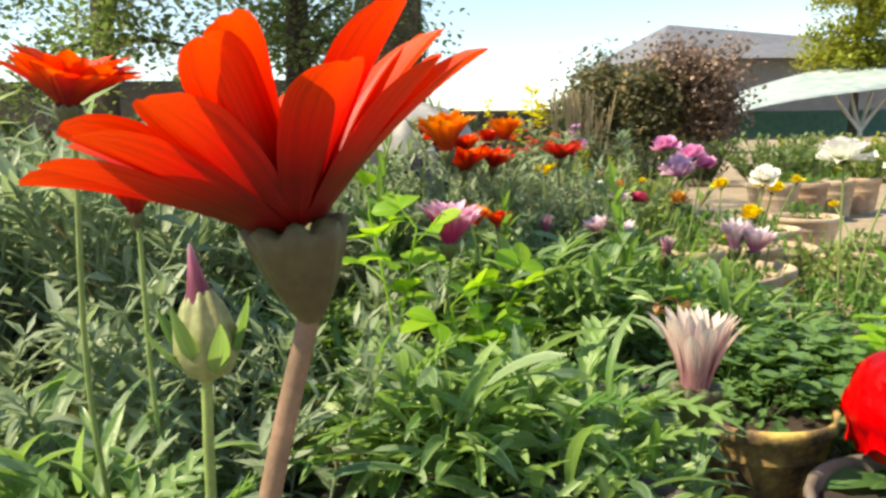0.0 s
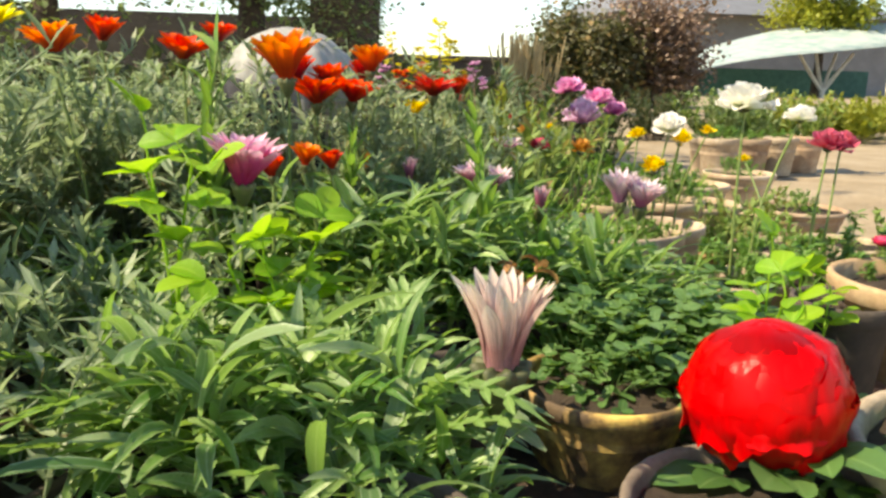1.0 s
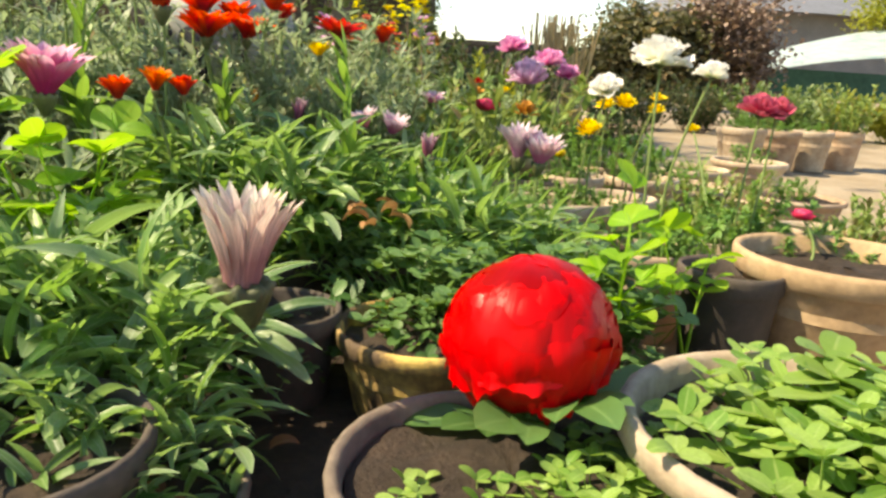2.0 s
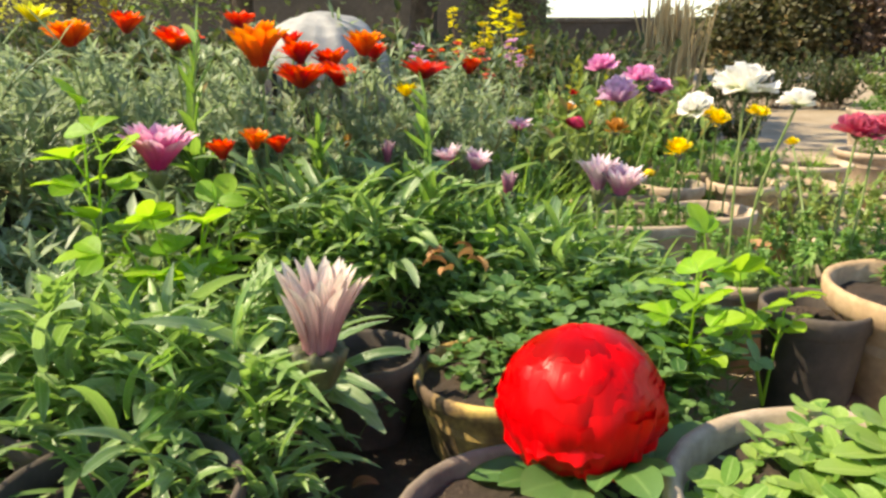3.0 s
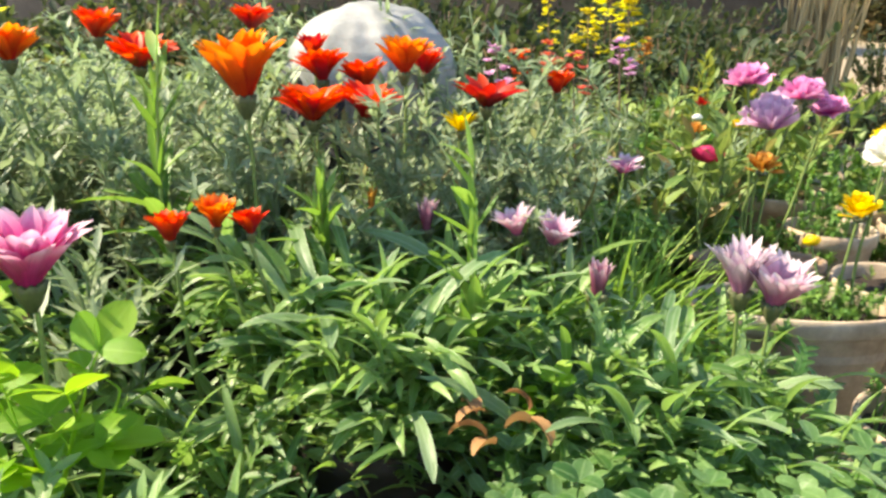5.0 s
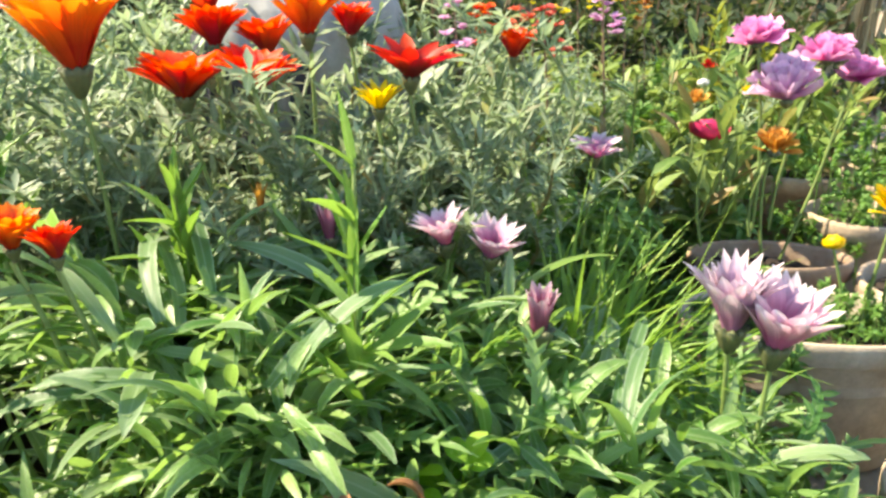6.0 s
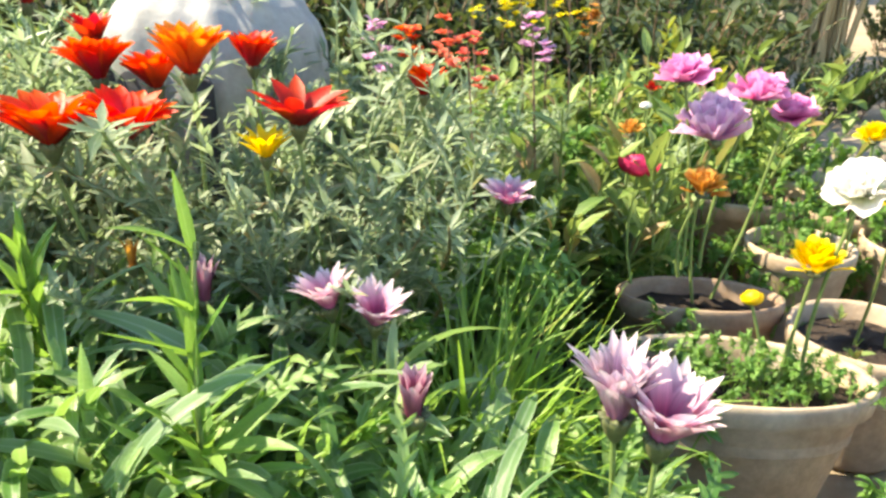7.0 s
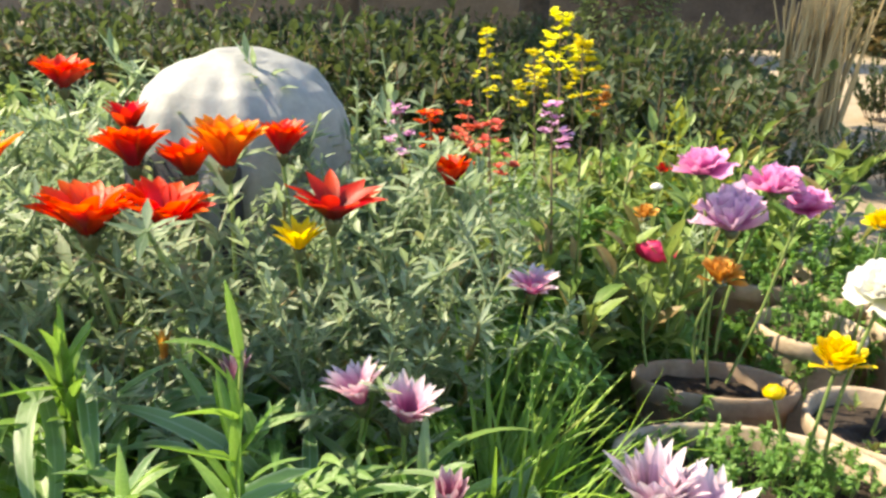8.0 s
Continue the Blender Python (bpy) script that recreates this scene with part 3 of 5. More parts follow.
        m = Matrix.LocRotScale((x, y, z), Euler((rng.uniform(-0.08, 0.08), rng.uniform(-0.08, 0.08), rng.uniform(0, 6.28))), (scale, scale, scale * rng.uniform(0.92, 1.08)))
        if t not in self.used:
            self.used.add(t)
            t.matrix_basis = m
            return t
        o = t.copy()
        scene.collection.objects.link(o)
        o.matrix_basis = m
        for c in t.children:
            k = c.copy()
            scene.collection.objects.link(k)
            k.parent = o
        return o


rng = random.Random(11)
LOBED, LANCES = leaf_meshes("lobed", GAZANIA_LEAF), leaf_meshes("lance", BROAD_LEAF)
GAZ = Plants([leafy_template(LOBED, i, 24, "green gazania with narrow lobed leaves") for i in range(5)])
BROAD = Plants([leafy_template(LANCES, 20 + i, 20, "gazania with broad grey-green lance leaves") for i in range(4)])
SHOOTS = [mesh_of("shoot", *shoot_mesh(40 + i), SILVER_LEAF) for i in range(9)]
SILVER = Plants([silver_template(SHOOTS, 40 + i) for i in range(5)])
LONG_SHOOTS = [mesh_of("shoot", *shoot_mesh(740 + i, 0.20, 2.1), SILVER_LEAF) for i in range(7)]
LONG_SILVER = Plants([silver_template(LONG_SHOOTS, 740 + i) for i in range(4)])
TREFOILS = [mesh_of("leaf", *foliage_clover(60 + i, 0.085 + 0.008 * i, 1, 0.0125, 0.001, 0.45, 0.55), CLOVER_LEAF) for i in range(5)]


def clover_template(seed):
    r = random.Random(seed)
    p = thing("clover_plant", (0, 0, -50), "low mat of three-lobed green clover", "plant", "plants in the bed")
    part("leafage", mesh_of("leafage", *foliage_clover(seed + 300, 0.085, 46, 0.0105, 0.115, 0.5), CLOVER_FILL), p)["kind"] = "stuff"
    for i in range(26):
        a, d = r.uniform(0, 360), 0.105 * math.sqrt(r.random())
        s = r.uniform(0.7, 1.15)
        part("leaf", r.choice(TREFOILS), p, "", pose(d * math.cos(radians(a)), d * math.sin(radians(a)), -0.02 * (d / 0.1) ** 2 - 0.03 * r.random(), r.uniform(-34, 34), r.uniform(-34, 34), r.uniform(0, 360)) @ Matrix.Diagonal((s, s, s, 1)))
    return p


CLOVER = Plants([clover_template(60 + i) for i in range(4)])
FRONDS = [mesh_of("frond", *foliage_fern(80 + i, 0.13, 2, 0.02), FERN_LEAF) for i in range(6)]


def fern_template(seed):
    r = random.Random(seed)
    p = thing("buttercup_plant", (0, 0, -50), "dense ferny green buttercup foliage", "plant", "plants in the bed")
    for i in range(27):
        a, d = r.uniform(0, 360), 0.09 * math.sqrt(r.random())
        s = r.uniform(0.7, 1.15)
        part("frond", r.choice(FRONDS), p, "", pose(d * math.cos(radians(a)), d * math.sin(radians(a)), 0, 0, 0, a) @ pose(0, 0, 0, r.uniform(-10, 10), r.uniform(0, 26), r.uniform(0, 360)) @ Matrix.Diagonal((s, s, s, 1)))
    return p


FERN = Plants([fern_template(80 + i) for i in range(4)])
BIGFOILS = [mesh_of("leaf", *joined(foliage_clover(200 + i, 0.045 + 0.01 * i, 1, 0.0195, 0.001, 0.35, 0.50), foliage_clover(200 + i, 0.043 + 0.01 * i, 1, 0.0150, 0.001, 0.5, 0.44)), SHOOT_LEAF) for i in range(5)]


def seedling_template(seed):
    r = random.Random(seed)
    p = thing("seedling_plant", (0, 0, -50), "light green lobed seedling leaves in the sun", "plant", "plants in the bed")
    part("leafage", mesh_of("leafage", *foliage_clover(seed + 350, 0.07, 30, 0.0125, 0.085, 0.6, 0.48), SEEDLING_FILL), p)["kind"] = "stuff"
    for i in range(15):
        a, d = r.uniform(0, 360), 0.075 * math.sqrt(r.random())
        s = r.uniform(0.7, 1.15)
        part("leaf", r.choice(BIGFOILS), p, "", pose(d * math.cos(radians(a)), d * math.sin(radians(a)), -0.01, r.uniform(-22, 22), r.uniform(-22, 22), r.uniform(0, 360)) @ Matrix.Diagonal((s, s, s, 1)))
    return p


SEEDLING = Plants([seedling_template(i) for i in range(3)])


def lime_leaf_mesh(seed):
    """A stalked leaf of three pointed leaflets, reaching out along +x."""
    r = np.random.default_rng(seed)
    end = np.array([r.uniform(0.020, 0.034), 0.0, r.uniform(0.006, 0.018)])
    turn = np.array([0.0, 1.15, -1.15]) + r.normal(0, 0.12, 3)
    le = np.array([1.1, 0.95, 0.95]) * r.uniform(0.027, 0.036)
    blades = strips(r, np.repeat(end[None], 3, 0), turn, r.uniform(0.0, 0.5, 3), r.uniform(-0.5, 0.1, 3), le, le * r.uniform(0.30, 0.38, 3), OVATE, 8, 0.22, 0.35)
    return mesh_of("leaf", *joined(tube(bend((0, 0, 0), end, 0, 0.0, 5), np.linspace(0.0011, 0.0008, 5), 5), blades), LIME_LEAF)


LIMEFOILS = [lime_leaf_mesh(90 + i) for i in range(8)]


def lime_template(seed):
    """Forking weed: a few upright stems, each set with stalked trefoil leaves from half its height up."""
    r = random.Random(seed)
    p = thing("trefoil_weed", (0, 0, -50), "bright lime-green three-lobed weed catching the sun", "plant", "plants in the bed")
    for k in range(2):
        a, top = 3.14 * k + r.uniform(0, 2.0), r.uniform(0.13, 0.19)
        pts = bend((0, 0, 0), (0.04 * math.cos(a), 0.04 * math.sin(a), top), 0, r.uniform(-0.006, 0.006), 7)
        part("stem", mesh_of("stem", *tube(pts, np.linspace(0.0022, 0.0012, 7), 6), LIME_LEAF), p)
        for i in range(5):
            q = 0.45 + 0.55 * i / 4
            at = [float(np.interp(q * 6, np.arange(7), pts[:, c])) for c in range(3)]
            s = r.uniform(0.75, 1.15)
            part("leaf", r.choice(LIMEFOILS), p, "", pose(*at, 0, 0, i * 137 + k * 60 + r.uniform(-25, 25)) @ pose(0, 0, 0, r.uniform(-15, 15), -r.uniform(-5, 35) - (25 if i == 4 else 0), 0) @ Matrix.Diagonal((s, s, s, 1)))
    return p


LIME = Plants([lime_template(90 + i) for i in range(3)])
SHADE_BUSHES = Plants([plant_template(leafy_stems(170 + i, 40, 0.42, 0.34, 34, 0.05, 0.24, 0.8, split=True), SHADE_LEAF, "leafy bush behind the flower border, coloured dark for shade", "bush", "bush", "dark bushes behind the border") for i in range(3)])
BORDER = Plants([plant_template(leafy_stems(110 + i, 22, 0.30, 0.2, 20, 0.05, 0.2, 0.8, split=True), BORDER_LEAF, "mixed border plant with green and bronze leaves", "border_plant") for i in range(4)])
BLADES = [mesh_of("blade", *foliage_grass(400 + i, 1, 0.2, 0.002), GRASS_LEAF) for i in range(9)]


def grass_template(seed):
    r = random.Random(seed)
    p = thing("grass_tuft", (0, 0, -50), "tuft of thin arching green blades", "plant", "plants in the bed")
    part("leafage", mesh_of("leafage", *foliage_grass(seed, 44), GRASS_LEAF), p)["kind"] = "stuff"
    for i in range(22):
        a, d = r.uniform(0, 360), 0.05 * r.random()
        s = r.uniform(0.7, 1.15)
        part("blade", r.choice(BLADES), p, "", pose(d * math.cos(radians(a)), d * math.sin(radians(a)), 0, r.uniform(-12, 12), r.uniform(-12, 12), a) @ Matrix.Diagonal((s, s, s, 1)))
    return p


GRASS = Plants([grass_template(130 + i) for i in range(2)])
UPRIGHT = Plants([plant_template(leafy_stems(143 + i, 1, 0.24, 0.02, 38, 0.055, 0.085, 0.3, LANCE, 1.0, 6, split=True), UPRIGHT_LEAF, "upright light-green leafy shoot", "leafy_shoot") for i in range(2)])


# ---- the packed bed: each plant in its own pot ----
def bed():
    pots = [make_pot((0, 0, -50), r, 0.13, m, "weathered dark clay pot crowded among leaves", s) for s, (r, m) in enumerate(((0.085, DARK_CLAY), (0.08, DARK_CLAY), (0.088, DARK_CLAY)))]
    used = set()

    def pot_at(x, y):
        t = rng.choice(pots)
        m = pose(x, y, 0.0, 0, 0, rng.uniform(0, 360))
        if t in used:
            copy_thing(t, m)
        else:
            used.add(t)
            t.matrix_basis = m

    y, row = 0.62, 0
    while y < 1.75:
        x = -0.80 + (row % 2) * 0.09
        while x < 0.62:
            px, py = x + rng.uniform(-0.02, 0.02), y + rng.uniform(-0.02, 0.02)
            x += 0.185
            near_red = math.hypot(px - 0.43, py - 0.65) < 0.20 or 0.20 < px < 0.50 and 0.60 < py < 0.97 or 0.22 < px < 0.40 and py < 1.03
            right_edge = 0.30 if py < 0.80 else 0.50 if py < 1.2 else 0.46
            if px > right_edge or near_red or math.hypot(px - 0.04, py - 1.05) < 0.13 or math.hypot(px - 0.115, py - 1.55) < 0.15:
                continue
            if px < -0.06 and py < 0.98:
                CLOVER.put(rng, px, py, 0.0, rng.uniform(0.9, 1.2))
                if py > 0.75:
                    LONG_SILVER.put(rng, px, py, 0.05, 1.0)
                continue
            pot_at(px, py)
            if 0.06 < px < 0.22 and 0.92 < py < 1.04:
                CLOVER.put(rng, px, py, 0.09, 0.9)
                continue
            if py < 0.66:
                continue
            if px < -0.14 or py > 1.20 and px < 0.36:
                h = 1.05 + 0.25 * rng.random() if px < -0.1 else rng.uniform(1.14, 1.27) if 1.27 < py < 1.5 else rng.uniform(1.0, 1.12)
                for _ in range(2):
                    (LONG_SILVER if px < -0.1 and py < 1.22 else SILVER).put(rng, px + rng.uniform(-0.05, 0.05), py + rng.uniform(-0.05, 0.05) + (0.04 if 1.2 < py < 1.3 else 0), 0.12, h * (0.92 if 1.2 < py < 1.3 else 1.0))
            elif py > 1.20:
                FERN.put(rng, px, py, 0.12, 1.1)
                for _ in range(3):
                    FERN.put(rng, px + rng.uniform(-0.09, 0.07), py + rng.uniform(-0.08, 0.08), 0.11, rng.uniform(0.9, 1.1))
            elif px > 0.27 and py > 0.80:
                CLOVER.put(rng, px, py, 0.09, 1.0)
                CLOVER.put(rng, px + rng.uniform(-0.07, 0.07), py + 0.08, 0.09, 0.9)
                if py > 0.98:
                    GAZ.put(rng, px, py, 0.12, 0.9)
                    BROAD.put(rng, px + 0.05, py - 0.04, 0.12, 0.85)
                    GAZ.put(rng, px - 0.06, py + 0.05, 0.12, 0.85)
            else:
                for kind in (GAZ, BROAD, GAZ, BROAD):
                    kind.put(rng, px + rng.uniform(-0.07, 0.07), py + rng.uniform(-0.07, 0.07), 0.11, rng.uniform(0.72, 1.0))
        y += 0.165
        row += 1


bed()


# ---- flowers ----
def petal_mesh(name, length, width, profile, mat, lift=0.0, curl=0.35, n=8, cup=0.35, seed=0):
    r = np.random.default_rng(seed)
    v, f, u = strips(r, [[0, 0, 0]], 0.0, lift + curl * 0.5, lift - curl * 0.5, length, width, profile, n, cup, 0.0)
    return mesh_of(name, v, f, u, mat)


def gazania(head, foot, mat, size=0.034, rise=25.0, tilt=(0, 0), petals=17, label="", width=0.23, closed=False, calyx_mat=None, stalk_mat=None, thick=0.0018, seed=0, disc=True, lean=0.0, cal=0.26, egg=False, broad=False, blunt=False):
    r = random.Random(seed)
    fl = thing("gazania_flower", foot, label, "flower", "gazania flowers")
    up = Vector(head) - Vector(foot)
    rc, hc = size * cal * 0.85, size * cal * 1.55
    cup_turn = pose(*up, tilt[0] * 0.35, tilt[1] * 0.35, 0)
    pts = bend((0, 0, 0), cup_turn @ Vector((0, 0, -hc * 0.96)), 0, r.uniform(-0.012, 0.012) + lean)
    part("stalk", mesh_of("stalk", *tube(pts, np.linspace(thick * 1.15, thick, len(pts)), 8), stalk_mat or STEM), fl)
    turn = pose(*up, tilt[0], tilt[1], 0) @ pose(0, 0, 0, 0, 0, r.uniform(0, 360))
    cup = [(thick, -hc), (rc * 0.30, -hc * 0.93), (rc * 0.62, -hc * 0.62), (rc * 0.86, -hc * 0.25), (rc * 1.0, 0.0), (rc * 0.8, hc * 0.05), (rc * 0.3, 0.0)]
    if egg:
        cup = [(thick, -hc), (rc * 0.7, -hc * 0.85), (rc * 1.0, -hc * 0.5), (rc * 0.92, -hc * 0.1), (rc * 0.6, hc * 0.35), (rc * 0.34, hc * 0.6), (rc * 0.2, hc * 0.62)]
    v, f, u = lathe(cup, 48, 0.02, seed)
    for k, p in enumerate(v):
        rib = math.cos(8 * math.atan2(p[1], p[0]))
        high = max(0.0, (p[2] + hc) / hc)
        v[k] = (p[0] * (1 + 0.07 * rib * high), p[1] * (1 + 0.07 * rib * high), p[2] + (0.06 * hc * rib if 0.9 < high < 1.2 and not egg else 0))
    part("calyx", mesh_of("calyx", v, f, u, calyx_mat or CALYX), fl, "ribbed green cup under the petals", cup_turn)
    if disc and not closed:
        part("disc", mesh_of("disc", *lathe([(0.0004, size * 0.14), (size * 0.08, size * 0.13), (size * 0.13, size * 0.07), (size * 0.1, 0.02 * size)], 14), YELLOW), fl, "yellow centre", turn)
    meshes = [petal_mesh("petal", size * k, size * width * w, STRAP if broad else CROWN if blunt else SPEAR, mat, 0, c, 18 if broad else 10, 0.45, i) for i, (k, w, c) in enumerate(((1.0, 0.95, 0.4), (0.88, 1.05, 0.15), (1.06, 0.85, 0.6)))]
    if egg:
        part("tip", mesh_of("tip", *lathe([(rc * 0.5, hc * 0.35), (rc * 0.32, hc * 0.7), (rc * 0.20, hc * 1.0), (rc * 0.10, hc * 1.3), (0.0004, hc * 1.42)], 12, 0.04, seed), mat), fl, "furled rosy petals", turn)
        for i in range(7):
            sepal = petal_mesh("sepal", hc * r.uniform(1.2, 1.7), rc * 0.34, LANCE, GAZANIA_LEAF, 0, -0.55, 8, 0.5, seed + i)
            part("sepal", sepal, fl, "narrow green sepal", turn @ pose(0, 0, -hc * 0.92, 0, 0, i * 51.4 + r.uniform(-8, 8)) @ pose(rc * 0.5, 0, 0, 0, -r.uniform(52, 72), 0))
        return fl
    for i in range(petals):
        a = 360 / petals * i + r.uniform(-6, 6)
        ring = i % 2
        e = rise + ring * 10 + r.uniform(-7, 7)
        m = turn @ pose(0, 0, 0, 0, 0, a) @ pose(rc * 0.55, 0, 0, 0, -e, 0) @ pose(0, 0, 0, r.uniform(-15, 15), 0, 0)
        part("petal", meshes[r.randrange(3)], fl, "", m)
    return fl


def ball_petal(name, radius, top, bottom, half, flare, mat, seed, nu=9, nv=8, low=0.6, ruffle=1.0):
    """One cupped petal: a patch of a sphere from its claw below to a ruffled edge above."""
    r = np.random.default_rng(seed)
    ph = r.uniform(0, 6.28, 2)
    verts, uv = [], []
    for j in range(nv):
        t = j / (nv - 1)
        pol = bottom + (top - bottom) * t
        wide = half * math.sin(math.pi * (0.16 + 0.52 * t)) ** 0.7
        for i in range(nu):
            s = 2 * i / (nu - 1) - 1
            edge = (1 - 0.16 * s * s * t * t - 0.05 * t * (1 - math.cos(5 * s + ph[0])) * 0.5)
            az = s * wide
            rad = radius * (1 + flare * t ** 3 + ruffle * (0.05 * t * t * math.sin(3.5 * s + ph[0]) + 0.035 * t * t * math.sin(7 * s + ph[1])) - 0.05 * s * s)
            p = bottom + (pol - bottom) * edge
            zz = rad * math.cos(p)
            verts.append((rad * math.sin(p) * math.cos(az), rad * math.sin(p) * math.sin(az), zz if zz > 0 else zz * low))
            uv.append(((s + 1) / 2, t))
    faces = [[j * nu + i, j * nu + i + 1, (j + 1) * nu + i + 1, (j + 1) * nu + i] for j in range(nv - 1) for i in range(nu - 1)]
    return mesh_of(name, verts, faces, uv, mat)


def ranunculus(head, foot, mat, radius=0.022, label="", layers=6, seed=0, tilt=(0, 0), thick=0.0017, open_=0.0, squash=0.82, skirt=0.25, sway=0.0, core=None, low=0.6, ruffle=1.0, inner=0.86, frill=0):
    """Buttercup head: shells of overlapping petals, tight inside, loose and flaring outside."""
    r = random.Random(seed)
    fl = thing("ranunculus_flower", foot, label, "flower", "ranunculus flowers")
    up = Vector(head) - Vector(foot)
    pts = bend((0, 0, 0), up, 0, r.uniform(-0.01, 0.01) + sway)
    part("stalk", mesh_of("stalk", *tube(pts, np.linspace(thick * 1.2, thick, len(pts)), 8), STEM), fl)
    turn = pose(*up, tilt[0], tilt[1], 0) @ Matrix.Diagonal((1, 1, squash, 1))
    for k in range(layers):
        q = k / max(1, layers - 1)
        rad = radius * (inner + (1 - inner) * q)
        top = -0.08 + (1.15 + 0.5 * open_) * q
        count = 4 + int(3 * q)
        meshes = [ball_petal("petal", rad, top, 2.75, (1.25 - 0.35 * q), 0.02 + skirt * q ** 4, mat, seed * 31 + k * 3 + v, low=low, ruffle=ruffle) for v in range(2)]
        for i in range(count):
            a = 360 / count * i + k * 41 + r.uniform(-8, 8)
            m = turn @ pose(0, 0, 0, r.uniform(-5, 5) * ruffle, r.uniform(-6, 6) * ruffle, a)
            part("petal", meshes[i % 2], fl, "", m)
    for i in range(frill):
        m = turn @ pose(0, 0, 0, r.uniform(-8, 8), r.uniform(-8, 8), 360 / frill * i + r.uniform(-10, 10))
        part("petal", ball_petal("petal", radius * r.uniform(0.92, 1.02), r.uniform(1.62, 1.85), 2.9, 0.42, 0.16, mat, seed + 900 + i, low=low, ruffle=2.2), fl, "", m)
    if core:
        part("centre", mesh_of("centre", *lathe([(0.0003, radius * 0.72), (radius * 0.2, radius * 0.68), (radius * 0.26, radius * 0.5)], 12), core), fl, "greenish yellow eye", turn)
    return fl


def lumpy_petal(radius, first, last, half, flare, mat, seed, turn, lump=0.035, ruffle=1.0, nu=15, nv=10):
    """One petal of a full round head, turned to its place, following the head's uneven roundness."""
    r = np.random.default_rng(seed)
    ph = r.uniform(0, 6.28, 3)
    verts, uv = [], []
    for j in range(nv):
        t = j / (nv - 1)
        for i in range(nu):
            s = 2 * i / (nu - 1) - 1
            short = 1 - 0.12 * s * s * t * t - 0.05 * t * t * (math.sin(4.3 * s + ph[0]) + 0.8 * math.sin(11 * s + ph[1]))
            pol = first + (last - first) * t * short
            az = turn + s * half * math.sin(math.pi * (0.18 + 0.46 * t)) ** 0.7
            d = Vector((math.sin(pol) * math.cos(az), math.sin(pol) * math.sin(az), math.cos(pol)))
            rad = radius * (1 + lump * noise.noise(d * 2.6 + Vector((4, 1, 7))) + 0.45 * lump * noise.noise(d * 8) + flare * t ** 3 - 0.03 * s * s + ruffle * t * t * (0.035 * math.sin(6 * s + ph[2]) + 0.025 * math.sin(13 * s + ph[0])))
            verts.append(d * rad)
            uv.append(((s + 1) / 2, t))
    faces = [[j * nu + i, j * nu + i + 1, (j + 1) * nu + i + 1, (j + 1) * nu + i] for j in range(nv - 1) for i in range(nu - 1)]
    return mesh_of("petal", verts, faces, uv, mat)


def full_ranunculus(head, foot, mat, radius, label, seed=0, tilt=(0, 0), thick=0.0026):
    """A wide open, very double head: a close dome of petals over loose lobes that fold back below."""
    r = random.Random(seed)
    fl = thing("ranunculus_flower", foot, label, "flower", "ranunculus flowers")
    up = Vector(head) - Vector(foot)
    stem = bend((0, 0, 0), up, 0, 0.006)
    part("stalk", mesh_of("stalk", *tube(stem, np.linspace(thick * 1.2, thick, 9), 8), STEM), fl)
    pts_mid = [stem[2].tolist(), stem[3].tolist(), stem[4].tolist()]
    for i in range(7):
        q = np.random.default_rng(seed + 40 + i)
        le = np.array([0.062, 0.048, 0.048, 0.036, 0.036]) * q.uniform(0.85, 1.15)
        blade = strips(q, np.zeros((5, 3)) + [0.045, 0, 0.01], np.array([0, 0.75, -0.75, 1.5, -1.5]) + q.normal(0, 0.1, 5), q.uniform(0.1, 0.4, 5), q.uniform(-0.6, 0.0, 5), le, le * 0.27, OVATE, 8, 0.2, 0.25)
        stalk = tube(bend((0, 0, 0), (0.045, 0, 0.01), 0, 0, 5), np.linspace(0.002, 0.0014, 5), 5)
        part("leaf", mesh_of("leaf", *joined(stalk, blade), CLOVER_LEAF), fl, "broad dark-green lobed leaf", pose(*pts_mid[i % 3], 0, 0, i * 51 + 20) @ pose(0, 0, 0, q.uniform(-15, 15), -q.uniform(0, 25), 0))
    turn = pose(*up, tilt[0], tilt[1], 0) @ Matrix.Diagonal((1, 1, 0.95, 1))
    for k in range(11):
        q = k / 10
        count = 3 + int(6 * q)
        for i in range(count):
            a = 2 * math.pi * i / count + k * 0.7 + r.uniform(-0.15, 0.15)
            part("petal", lumpy_petal(radius * (0.945 + 0.045 * q), 2.4, 0.02 + 1.5 * q, 1.25 - 0.55 * q, 0.001 + 0.016 * q * q, mat, seed * 50 + k * 9 + i, a, 0.075, 0.22 + 0.5 * q * q), fl, "", turn)
    for i in range(3):
        part("petal", lumpy_petal(radius * 0.972, 0.75, -0.25, 1.5, 0.0, mat, seed * 90 + i, i * 2.09, 0.05, 0.1), fl, "", turn)
    for i in range(16):
        a = 2 * math.pi * i / 16 + r.uniform(-0.2, 0.2)
        part("petal", lumpy_petal(radius * r.uniform(0.95, 1.0), 1.2 + 0.2 * (i % 3), r.uniform(1.9, 2.6), r.uniform(0.35, 0.6), r.uniform(0.0, 0.16), mat, seed * 70 + i, a, 0.07, 1.1), fl, "", turn)
    return fl


def pompon(head, foot, mat, radius, label, seed=0, tilt=(0, 0), thick=0.0016, petals=40, height=0.75, profile=None):
    """A double head of many short blunt petals that stand out all round, the lowest ones level."""
    r = random.Random(seed)
    fl = thing("ranunculus_flower", foot, label, "flower", "ranunculus flowers")
    up = Vector(head) - Vector(foot)
    part("stalk", mesh_of("stalk", *tube(bend((0, 0, 0), up, 0, r.uniform(-0.01, 0.01)), np.linspace(thick * 1.2, thick, 9), 8), STEM), fl)
